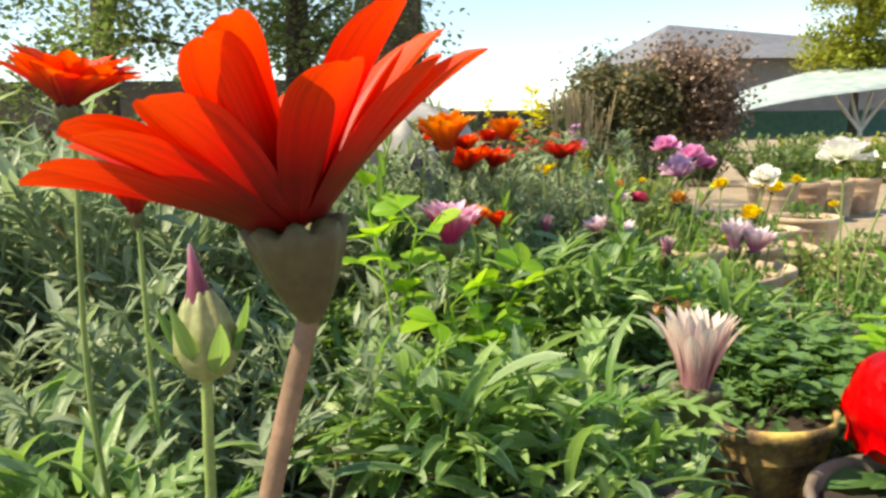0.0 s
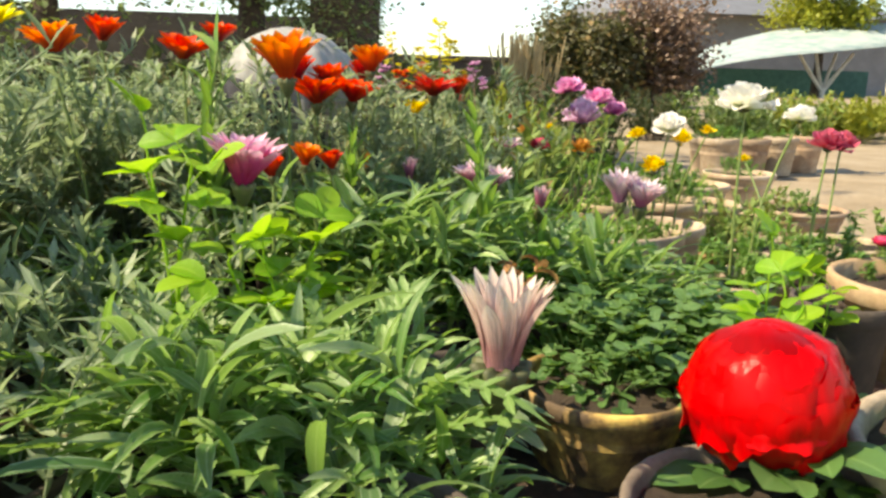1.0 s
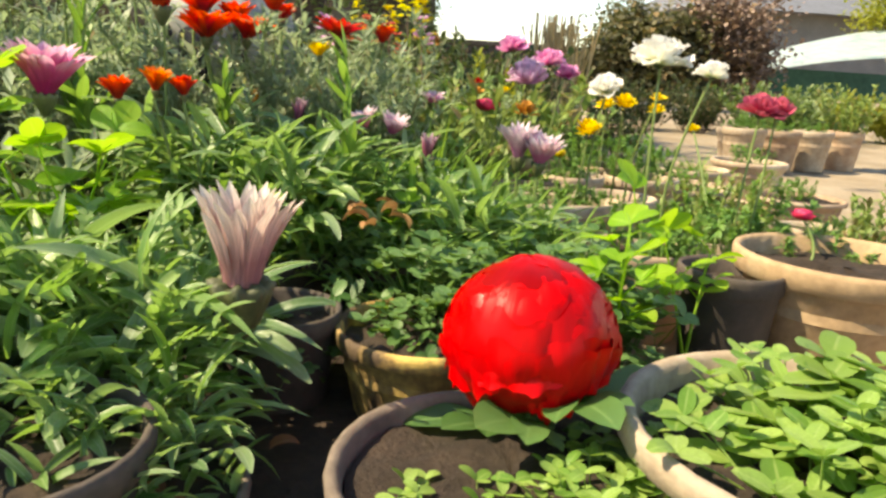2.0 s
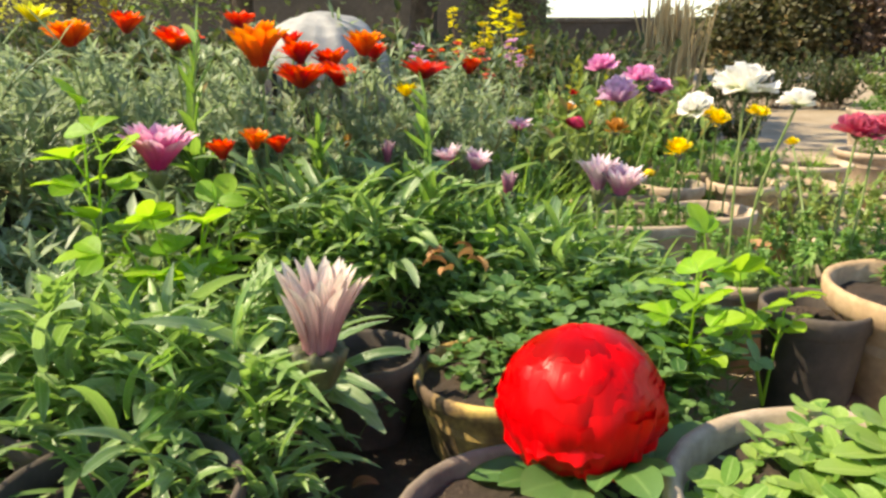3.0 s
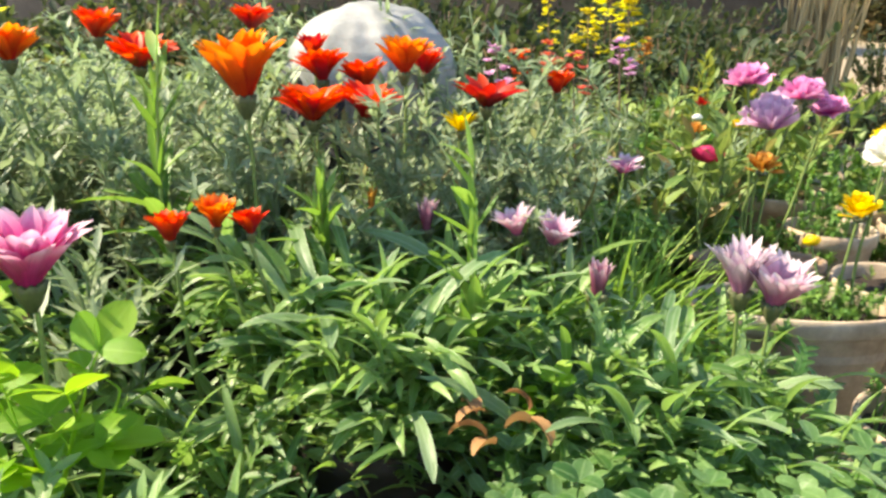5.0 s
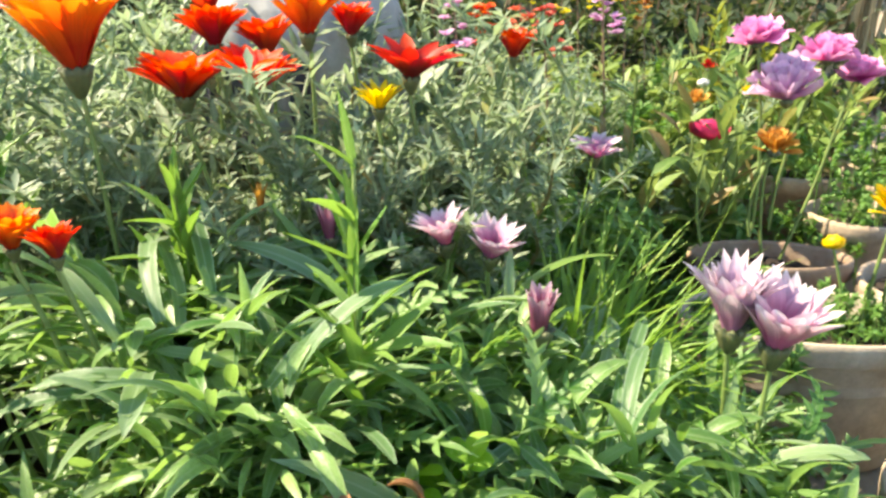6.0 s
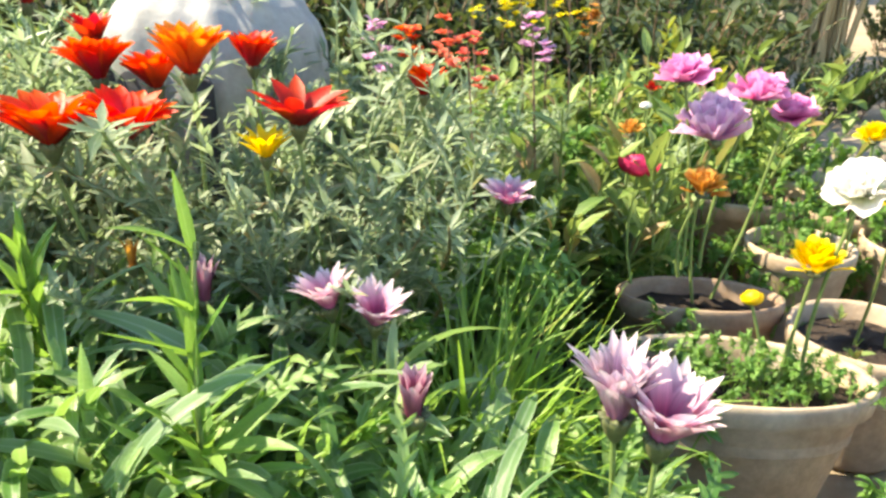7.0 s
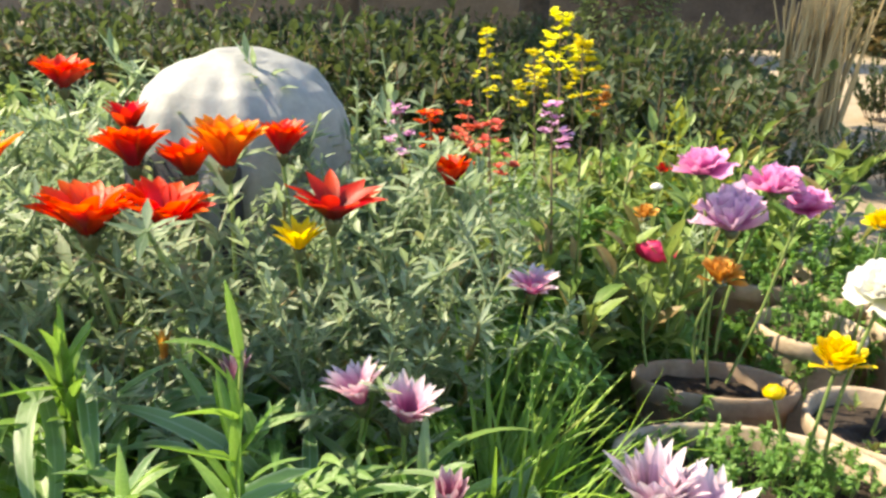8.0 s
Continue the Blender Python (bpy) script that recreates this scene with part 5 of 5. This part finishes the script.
                         (0.19, 1.09, 0.175, 0.95, BROAD), (0.13, 1.13, 0.17, 1.0, BROAD), (0.25, 1.05, 0.165, 0.9, BROAD), (0.09, 1.19, 0.175, 0.95, BROAD), (0.22, 1.23, 0.18, 0.85, GAZ),
                         (0.07, 0.99, 0.07, 0.9, GAZ), (0.01, 1.04, 0.06, 0.85, BROAD), (0.11, 1.03, 0.08, 0.9, BROAD), (-0.04, 0.99, 0.09, 0.9, GAZ), (0.14, 0.96, 0.07, 0.8, GAZ)):
    kind.put(rng, x, y, z, s)
for x, y, s in ((0.14, 1.20, 0.95), (0.22, 1.21, 0.9), (0.30, 1.20, 0.95), (0.26, 1.16, 0.9), (0.18, 1.17, 0.85), (0.10, 1.15, 0.9), (0.37, 1.18, 0.85)):
    (GAZ if s == 0.9 else BROAD).put(rng, x, y, 0.155, s)
for row in range(3):
    for k in range(7):
        (GAZ if (row + k) % 3 else BROAD).put(rng, 0.16 + 0.068 * k + rng.uniform(-0.02, 0.02), 1.08 + 0.065 * row + rng.uniform(-0.02, 0.02), 0.095, rng.uniform(0.68, 0.9))
for k in range(10):
    CLOVER.put(rng, 0.40 + 0.045 * (k % 5) + rng.uniform(-0.02, 0.02), 0.95 + 0.06 * (k // 5) + rng.uniform(-0.02, 0.02), 0.075, rng.uniform(0.85, 1.1))

# ---- the mixed border behind ----
for i in range(46):
    x, y = rng.uniform(-1.6, 0.75), rng.uniform(1.75, 2.5)
    if math.hypot(x - 0.115, y - 1.55) < 0.28 or x > 0.4 and y < 1.95:
        continue
    BORDER.put(rng, x, y, 0.0, rng.uniform(0.8, 1.2) * (1.12 if x < -0.3 else 1.0))
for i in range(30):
    SHADE_BUSHES.put(rng, -4.0 + 5.4 * (i % 15) / 14 + rng.uniform(-0.15, 0.15), 5.8 + 1.3 * (i // 15) + rng.uniform(-0.2, 0.2), 0.0, rng.uniform(0.95, 1.2))
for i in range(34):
    SHADE_BUSHES.put(rng, -2.6 + 3.25 * (i % 17) / 16 + rng.uniform(-0.06, 0.06), 2.75 + 0.45 * (i // 17) + rng.uniform(-0.1, 0.1), 0.0, rng.uniform(0.95, 1.2))
for i in range(40):
    x, y = rng.uniform(0.76, 1.35), rng.uniform(1.05, 2.3)
    if math.hypot(x - 0.905, y - 1.0) > 0.16:
        (BORDER, GRASS, UPRIGHT, SEEDLING)[i % 4].put(rng, x, y, 0.0, rng.uniform(0.3, 0.6))
for x, y, s in ((-0.08, 1.42, 1.45), (0.03, 1.40, 1.58), (0.11, 1.41, 1.56), (0.19, 1.41, 1.54), (0.25, 1.43, 1.5), (-0.15, 1.48, 1.5), (-0.03, 1.44, 1.5), (0.07, 1.36, 1.3), (0.16, 1.35, 1.3)):
    SILVER.put(rng, x, y, 0.08, s)
# Dark bushes added for the shaded band across the path and below the shrub.
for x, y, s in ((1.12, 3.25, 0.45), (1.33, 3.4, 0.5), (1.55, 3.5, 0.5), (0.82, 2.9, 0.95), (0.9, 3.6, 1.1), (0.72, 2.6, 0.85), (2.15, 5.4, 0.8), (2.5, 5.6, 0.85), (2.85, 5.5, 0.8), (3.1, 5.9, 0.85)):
    SHADE_BUSHES.put(rng, x, y, 0.0, s)
for i in range(16):
    (SILVER, BORDER, FERN, BORDER)[i % 4].put(rng, rng.uniform(0.20, 0.52), rng.uniform(1.6, 1.85), (0.05, 0.0, 0.08, 0.0)[i % 4], (1.0, 1.05, 1.4, 0.9)[i % 4] * rng.uniform(0.85, 1.1))


def flower_spike(at, height, mat, name, blooms, label, bloom=0.007, start=0.6, lean=0.0, loose=1.0):
    """Thin upright stem set with many small four-petalled blooms."""
    r = np.random.default_rng(int(abs(at[0] * 1000) + abs(at[1] * 77)))
    sp = thing(name, at, label, "flower", "flower spikes")
    pts = bend((0, 0, 0), (lean, 0.0, height), 0, 0.01)
    part("stalk", mesh_of("stalk", *tube(pts, np.linspace(0.003, 0.001, 9), 6), STEM_BROWN), sp)
    s = r.uniform(start, 1.0, blooms)
    base = np.stack([np.interp(s, np.linspace(0, 1, 9), pts[:, c]) for c in range(3)], -1)
    a = r.uniform(0, 6.28, blooms)
    out = loose * (0.006 + 0.014 * (1 - (s - start) / (1 - start))) * r.uniform(0.5, 1.2, blooms)
    head = base + np.stack([np.cos(a) * out, np.sin(a) * out, 0.01 + 0 * a], -1)
    pieces = [strips(r, head, a + k * 1.571, r.uniform(0.2, 1.2, blooms), r.uniform(-0.5, 0.6, blooms), bloom * r.uniform(0.8, 1.3, blooms), bloom * 0.5, OVATE, 4) for k in range(4)]
    b = part("blossom", mesh_of("blossom", *joined(*pieces), mat), sp)
    b["kind"] = "stuff"
    k = 40
    t = r.uniform(0.05, start, k)
    base = np.stack([np.interp(t, np.linspace(0, 1, 9), pts[:, c]) for c in range(3)], -1)
    az, el = r.uniform(0, 6.28, k), r.uniform(0.2, 1.1, k)
    f = part("foliage", mesh_of("foliage", *strips(r, base, az, el, el - 0.6, r.uniform(0.02, 0.05, k), 0.004, LANCE, 5), BORDER_LEAF), sp)
    f["kind"] = "stuff"


flower_spike((0.325, 1.90, 0), 0.50, LEMON, "wallflower_spike", 30, "yellow wallflower spike in the border", 0.007, 0.8)
for dx, hh in ((0.0, 0.535), (-0.035, 0.47), (0.035, 0.49)):
    flower_spike((0.43 + dx, 1.90 + abs(dx), 0), hh, LEMON, "wallflower_spike", 40, "yellow wallflower spike in the border", 0.009, 0.82, 0.0, 1.6)
for x, y, hh, mat, lab in ((0.378, 1.56, 0.415, CORAL, "coral red flower spike in the border"), (0.345, 1.62, 0.425, CORAL, "coral red flower spike in the border"), (0.30, 1.62, 0.42, ORANGE, "orange flower spike in the border"), (0.44, 1.62, 0.43, LILAC, "pale purple flower spike in the border"),
                           (0.27, 1.60, 0.42, LILAC, "pale purple flower spike in the border"), (0.50, 1.95, 0.42, APRICOT, "rusty orange flower spike in the border"), (0.10, 1.72, 0.42, LILAC, "pale purple flower spike in the border")):
    flower_spike((x, y, 0), hh, mat, "flower_spike", 12, lab, 0.010, 0.87, 0.0, 1.1)
for x, y, hh in ((0.205, 1.72, 0.50), (0.24, 1.75, 0.46), (0.62, 2.05, 0.38), (0.70, 2.1, 0.36)):
    p = thing("tall_shoot", (x, y, 0), "tall silvery leafy shoot", "plant", "tall shoots")
    f = part("foliage", mesh_of("foliage", *leafy_stems(int(x * 999), 4, hh, 0.06, 60, 0.035, 0.2, 0.4), SILVER_LEAF if x < 0.5 else HEDGE_LEAF), p)
    f["kind"] = "stuff"


# ---- pale domed garden shelter behind the flowers ----
def dome():
    """Gathered pale cap on stout legs, dark slabs between them painted as shaded arched openings."""
    d = thing("garden_dome", (0.098, 1.555, 0.0), "pale creased domed shelter, shade of arched openings painted on", "shelter")
    a, h = 0.113, 0.488
    prof = [(0.985, 0.0), (1.0, 0.2), (1.02, 0.36), (1.0, 0.40), (0.95, 0.425), (0.85, 0.447), (0.70, 0.464), (0.50, 0.477), (0.28, 0.485), (0.01, h)]
    fine = [(a * np.interp(k / 45, np.linspace(0, 1, len(prof)), [q[0] for q in prof]), np.interp(k / 45, np.linspace(0, 1, len(prof)), [q[1] for q in prof])) for k in range(46)]
    v, f, u = lathe(fine, 96, 0.02, 4)
    for i, p in enumerate(v):
        t = math.atan2(p[1], p[0])
        low = min(1.0, max(0.0, (h - p[2]) / 0.09))
        w = 0.055 * noise.noise(Vector(p) * 9) + 0.03 * noise.noise(Vector((p[0] * 40, p[1] * 40, p[2] * 12))) + low * (0.09 * abs(math.sin(2.5 * t + 0.9)) - 0.04 + 0.02 * math.sin(17 * t + 20 * p[2]))
        v[i] = (p[0] * (1 + w), p[1] * (1 + w), p[2] * (1 + 0.25 * w))
    part("shell", mesh_of("shell", v, f, u, PALE_STONE), d)
    # Nothing is cut out: each dark slab paints the shade inside an arch.
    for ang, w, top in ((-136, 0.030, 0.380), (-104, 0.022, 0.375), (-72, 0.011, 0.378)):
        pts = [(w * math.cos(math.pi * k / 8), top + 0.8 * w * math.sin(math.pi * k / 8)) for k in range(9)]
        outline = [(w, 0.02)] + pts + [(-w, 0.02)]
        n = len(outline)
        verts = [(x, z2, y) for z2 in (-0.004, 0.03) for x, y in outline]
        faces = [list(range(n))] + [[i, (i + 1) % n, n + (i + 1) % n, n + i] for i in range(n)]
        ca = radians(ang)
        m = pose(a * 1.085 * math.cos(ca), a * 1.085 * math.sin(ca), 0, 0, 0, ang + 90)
        part("opening", mesh_of("opening", verts, faces, None, OPENING_SHADE, False), d, "dark arched slab painted as a shaded opening", m)


dome()


# ---- trees, shrub, hedge ----
def leaf_cloud(r, centres, spread, count, size, width=0.42, profile=OVATE):
    c = centres[r.integers(0, len(centres), count)]
    base = c + r.normal(0, 1, (count, 3)) * spread
    az, el = r.uniform(0, 6.28, count), r.uniform(-0.9, 1.0, count)
    le = size * r.uniform(0.6, 1.3, count)
    return strips(r, base, az, el, el - 0.4, le, le * width, profile, 4)


def tree(at, height, radius, mat_leaf, label, seed, limbs=7, crown_low=0.45, crown=0.9, leaves=2500, size=0.05, lean=0.0, name="tree", clump=0.12):
    r = np.random.default_rng(seed)
    t = thing(name, at, label, "tree")
    pts = bend((0, 0, 0), (lean, 0, height), 0, 0.06, 12)
    rad = radius * (1.25 - 0.8 * np.linspace(0, 1, 12) ** 0.8)
    pieces, tips = [tube(pts, rad, 10)], []
    for i in range(limbs):
        s = r.uniform(crown_low, 0.98)
        p = np.array([np.interp(s, np.linspace(0, 1, 12), pts[:, c]) for c in range(3)])
        a = r.uniform(0, 6.28)
        q = p + np.array([math.cos(a), math.sin(a), 0]) * crown * r.uniform(0.4, 1.0) + np.array([0, 0, r.uniform(-0.1, 0.5) * crown])
        mid = bend(p, q, -0.08 * crown, 0.05, 7)
        pieces.append(tube(mid, np.linspace(radius * 0.4, radius * 0.08, 7), 6))
        tips += [mid[3], mid[4], mid[5], mid[6]]
    tr = part("trunk", mesh_of("trunk", *joined(*pieces), BARK), t)
    f = part("crown", mesh_of("crown", *leaf_cloud(r, np.array(tips), clump * crown, leaves, size), mat_leaf), t)
    f["kind"] = "stuff"
    return t


tree((-2.95, 11.2, 0), 5.2, 0.165, IVY_LEAF, "slim dark tree trunk with sparse pale leaves", 1, 22, 0.2, 2.2, 12000, 0.09, 0.0)
tree((-0.35, 11.4, 0), 5.6, 0.19, IVY_LEAF, "dark forked tree trunk with sparse leaves", 2, 22, 0.2, 2.4, 11000, 0.09, 0.1)
tree((-5.96, 12.1, 0), 4.4, 0.11, HEDGE_LEAF, "thin young tree with light leaves", 3, 14, 0.2, 1.8, 4000, 0.08)
# Stands out of view on the left, added only to shade the border.
tree((-4.2, 5.2, 0), 4.6, 0.16, IVY_LEAF, "unseen broad tree added to shade the border", 7, 22, 0.55, 2.3, 16000, 0.13, clump=0.16)


def ivy_post():
    r = np.random.default_rng(9)
    t = thing("ivy_tree", (0.85, 10.1, 0), "broad trunk thickly grown with pale ivy", "tree")
    pts = bend((0, 0, 0), (0.05, 0, 5.2), 0, 0.06, 10)
    part("trunk", mesh_of("trunk", *tube(pts, np.linspace(0.46, 0.40, 10), 10), BARK), t)
    k = 9000
    z, a = r.uniform(0.2, 5.0, k), r.uniform(0, 6.28, k)
    rad = 0.43 + np.abs(r.normal(0, 0.077, k))
    base = np.stack([rad * np.cos(a), rad * np.sin(a), z], -1)
    f = part("ivy", mesh_of("ivy", *strips(r, base, a, r.uniform(-0.8, 0.9, k), -0.6, r.uniform(0.04, 0.08, k), 0.024, OVATE, 4), IVY_LEAF), t, "pale variegated ivy leaves")
    f["kind"] = "stuff"


ivy_post()


def big_shrub():
    r = np.random.default_rng(21)
    t = thing("shrub", (6.25, 14.3, 0), "large dark rounded shrub, its rosy sunlit side a second shrub", "shrub")
    pieces, cs = [], []
    for i in range(26):
        a, h = r.uniform(0, 6.28), r.uniform(0.5, 1.75)
        q = np.array([math.cos(a) * r.uniform(0.4, 1.7), math.sin(a) * r.uniform(0.2, 1.1), h])
        mid = bend((0.2 * math.cos(a), 0.2 * math.sin(a), 0), q, 0, 0.1, 7)
        pieces.append(tube(mid, np.linspace(0.06, 0.016, 7), 5))
        cs += [mid[2], mid[3], mid[4], mid[5], mid[6]]
    for k in range(70):
        a, q = r.uniform(0, 6.28), r.random() ** 0.5
        cs.append(np.array([1.58 * q * math.cos(a), 1.0 * q * math.sin(a), 0.15 + r.random() * (1.5 - 0.6 * q * q)]))
    part("trunk", mesh_of("trunk", *joined(*pieces), BARK), t)
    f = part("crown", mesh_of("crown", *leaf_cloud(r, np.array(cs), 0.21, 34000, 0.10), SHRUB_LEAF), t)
    f["kind"] = "stuff"


big_shrub()


# Added shrub whose pink-brown leaves colour the large shrub's sunlit right side.
def shrub_lit_side():
    r = np.random.default_rng(61)
    t = thing("shrub", (7.3, 13.7, 0), "tall dusty pink-brown shrub added as the large shrub's sunlit side", "shrub")
    pieces, cs = [], []
    for i in range(18):
        a, h = r.uniform(0, 6.28), r.uniform(0.7, 1.95)
        q = np.array([math.cos(a) * r.uniform(0.2, 0.8), math.sin(a) * r.uniform(0.2, 0.66), h])
        mid = bend((0.12 * math.cos(a), 0.12 * math.sin(a), 0), q, 0, 0.08, 7)
        pieces.append(tube(mid, np.linspace(0.05, 0.012, 7), 5))
        cs += [mid[1], mid[2], mid[3], mid[4], mid[5], mid[6]]
    part("trunk", mesh_of("trunk", *joined(*pieces), BARK), t)
    f = part("crown", mesh_of("crown", *leaf_cloud(r, np.array(cs), 0.21, 15000, 0.09), RUSSET_LEAF), t)
    f["kind"] = "stuff"


shrub_lit_side()


def dry_bundle():
    """Bleached upright stalks at the foot of the shrub."""
    r = np.random.default_rng(5)
    t = thing("dry_stalk_clump", (1.50, 4.5, 0), "clump of bleached dry upright stalks in the sun", "dry plant")
    meshes = [mesh_of("stalk", *tube(bend((0, 0, 0), (r.normal(0, 0.05), r.normal(0, 0.05), r.uniform(0.46, 0.72)), 0, r.normal(0, 0.02), 7), np.linspace(0.011, 0.004, 7), 6), DRY_STALK) for _ in range(9)]
    for i in range(110):
        a, q = r.uniform(0, 6.28), r.uniform(0, 1) ** 0.6
        part("stalk", meshes[i % 9], t, "", pose(0.13 * q * math.cos(a), 0.08 * q * math.sin(a), 0, r.normal(0, 5), 3 * q * math.cos(a) + r.normal(0, 4), r.uniform(0, 360) if q < 0.4 else 0))


dry_bundle()


def low_hedge():
    r = np.random.default_rng(33)
    for x, y, w, h in ((3.3, 5.2, 0.45, 0.38), (3.8, 5.4, 0.45, 0.36), (4.4, 5.3, 0.5, 0.36), (5.0, 5.6, 0.5, 0.36), (2.9, 4.4, 0.22, 0.30)):
        t = thing("bush", (x, y, 0), "low yellow-green bush at the far edge of the path" if x > 3.5 else "low olive-green bush at the far edge of the path", "shrub", "low bushes")
        f = part("foliage", mesh_of("foliage", *leafy_stems(int(x * 100), 60, h, w, 26, 0.06, 0.25, 0.8), HEDGE_LEAF if x > 3.5 else IVY_LEAF), t)
        f["kind"] = "stuff"


low_hedge()


# ---- garden wall, canopy, building ----
def wall():
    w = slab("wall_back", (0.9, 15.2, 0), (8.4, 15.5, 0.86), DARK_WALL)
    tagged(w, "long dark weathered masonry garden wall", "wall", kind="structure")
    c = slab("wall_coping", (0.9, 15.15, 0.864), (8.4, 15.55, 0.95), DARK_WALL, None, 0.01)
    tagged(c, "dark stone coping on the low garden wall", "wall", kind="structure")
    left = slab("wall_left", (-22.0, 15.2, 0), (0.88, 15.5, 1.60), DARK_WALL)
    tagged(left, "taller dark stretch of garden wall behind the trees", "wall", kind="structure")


wall()


def canopy():
    c = thing("canopy", (23.8, 35.0, 0), "pale sagging canvas canopy on branching poles", "canopy")
    nx, ny = 15, 7
    verts = []
    for j in range(ny):
        for i in range(nx):
            u, v = i / (nx - 1), j / (ny - 1)
            z = 1.2 + 0.1 * u + 2.9 * math.sin(math.pi * 0.5 * u) ** 0.9 * math.sin(math.pi * (0.12 + 0.38 * v)) ** 0.7 + 0.05 * math.sin(9 * u + 3 * v)
            verts.append((-5.0 + 15.0 * u, -3.2 + 6.4 * v, z))
    faces = [[j * nx + i, j * nx + i + 1, (j + 1) * nx + i + 1, (j + 1) * nx + i] for j in range(ny - 1) for i in range(nx - 1)]
    cloth = part("cloth", mesh_of("cloth", verts, faces, None, CANVAS), c)
    cloth.modifiers.new("thickness", "SOLIDIFY").thickness = 0.03
    for x in (4.3,):
        pole = part("pole", mesh_of("pole", *tube([(x, 0, 0), (x, 0, 0.3), (x, 0, 0.5)], [0.13, 0.12, 0.11], 8), POLE), c)
        for dx in (-0.62, -0.22, 0.26, 0.66):
            part("strut", mesh_of("strut", *tube([(x, 0, 0.3), (x + dx * 1.2, 0.11, 1.2), (x + dx * 2.6, 0.13, 2.3)], [0.11, 0.10, 0.08], 6), POLE), pole)
    # The sheet's dark green also stands in for shade under the canopy.
    skirt = slab("back_sheet", (-4.7, 3.4, 0.0), (10, 3.5, 1.5), CANVAS_GREEN, c)
    skirt["label"] = "dark green sheet behind, for the shade under the canopy"


canopy()


def building():
    b = thing("house", (27.5, 47.5, 0), "plain grey house with a shallow hipped roof", "house")
    slab("wall", (-4.6, 0, 0), (16, 13, 5.3), PLASTER, b)
    verts = [(-6.0, -1.6, 5.2), (18, -1.6, 5.2), (18, 15, 5.2), (-6.0, 15, 5.2), (-1.5, 5.2, 8.3), (11, 5.2, 7.4)]
    part("roof", mesh_of("roof", verts, [[0, 1, 5, 4], [1, 2, 5], [2, 3, 4, 5], [3, 0, 4], [3, 2, 1, 0]], None, ROOFING, False), b)


building()
tree((28.8, 36.5, 0), 9.0, 0.2, HEDGE_LEAF, "tree with yellow-green sunlit foliage beyond the canopy", 44, 26, 0.3, 3.2, 12000, 0.22)


# ---- loose bricks along the path, dry leaves under the plants ----
def loose_bricks():
    for i, (x, y, rz, tip) in enumerate(((0.97, 1.66, 12, 0), (1.10, 1.70, 15, 3), (0.80, 1.00, 65, 0), (0.84, 1.12, 70, 2), (0.98, 1.30, 8, 0), (1.06, 1.18, -20, 4), (1.24, 1.78, 5, 0), (0.96, 0.86, 80, 0), (0.80, 0.72, 20, 2))):
        br = slab("brick", (-0.055, -0.03, 0), (0.055, 0.03, 0.036), BRICK, None, 0.004, 0.0015, i)
        br.matrix_basis = pose(x, y, 0.006, tip, 0, rz)
        tagged(br, "worn reddish brick lying on the sandy ground", "brick", "loose bricks by the path")


loose_bricks()


def pot_shards():
    """Curved pieces of broken clay pots lying on the ground."""
    r = random.Random(17)
    for i in range(22):
        x, y = r.uniform(0.95, 1.55), r.uniform(1.15, 2.7)
        rad, arc, h, t = r.uniform(0.07, 0.13), r.uniform(0.5, 1.1), r.uniform(0.05, 0.11), 0.009
        n, verts = 8, []
        for k in range(n + 1):
            a = arc * (k / n - 0.5) * 2
            top = h * (1 - 0.35 * abs(k / n - 0.5 + r.uniform(-0.15, 0.15)))
            for q in (rad, rad - t):
                verts += [(q * math.sin(a), -r.uniform(0, 0.006), rad - q * math.cos(a)), (q * math.sin(a), top, rad - q * math.cos(a))]
        faces = []
        for k in range(n):
            b, c = 4 * k, 4 * k + 4
            faces += [[b, c, c + 1, b + 1], [b + 2, b + 3, c + 3, c + 2], [b + 1, c + 1, c + 3, b + 3], [b, b + 2, c + 2, c]]
        faces += [[0, 1, 3, 2], [4 * n, 4 * n + 2, 4 * n + 3, 4 * n + 1]]
        sh = new("pot_shard", mesh_of("pot_shard", verts, faces, None, (PALE_CLAY, TERRACOTTA, PALE_CLAY)[i % 3], False))
        sh.matrix_basis = pose(x, y, 0.004, r.uniform(-8, 4), r.uniform(-6, 6), r.uniform(0, 360))
        tagged(sh, "curved piece of a broken clay pot on the ground", "shard", "broken pot pieces")


pot_shards()


def dry_leaves():
    r = np.random.default_rng(71)
    spots = ((0.334, 1.00, 0.20), (0.345, 1.02, 0.205), (0.31, 0.98, 0.19), (0.36, 1.01, 0.19), (0.33, 0.965, 0.185), (0.35, 0.98, 0.20), (0.315, 1.01, 0.20), (0.18, 0.67, 0.075), (0.14, 0.64, 0.075), (0.20, 0.63, 0.075), (0.15, 0.69, 0.075), (-0.02, 0.86, 0.10), (0.00, 0.88, 0.10), (0.28, 0.78, 0.04), (0.52, 0.80, 0.02), (0.50, 0.78, 0.02), (0.57, 0.80, 0.02))
    spots += tuple((0.78 + 0.42 * r.random(), 0.85 + 1.0 * r.random(), 0.012) for _ in range(26))
    for k, (x, y, z) in enumerate(spots):
        v, f, u = strips(r, [[0, 0, 0]], 0.0, r.uniform(0.2, 0.8), r.uniform(-1.6, -0.6), r.uniform(0.02, 0.034), r.uniform(0.005, 0.008), OVATE, 7, 0.7, 0.6)
        lf = new("dead_leaf", mesh_of("dead_leaf", v, f, u, DRY_LEAF))
        lf.matrix_basis = pose(x, y, z, r.uniform(-20, 20), r.uniform(-20, 20), r.uniform(0, 360))
        tagged(lf, "curled brown dead leaf caught among stems", "leaf", "dead leaves")


dry_leaves()
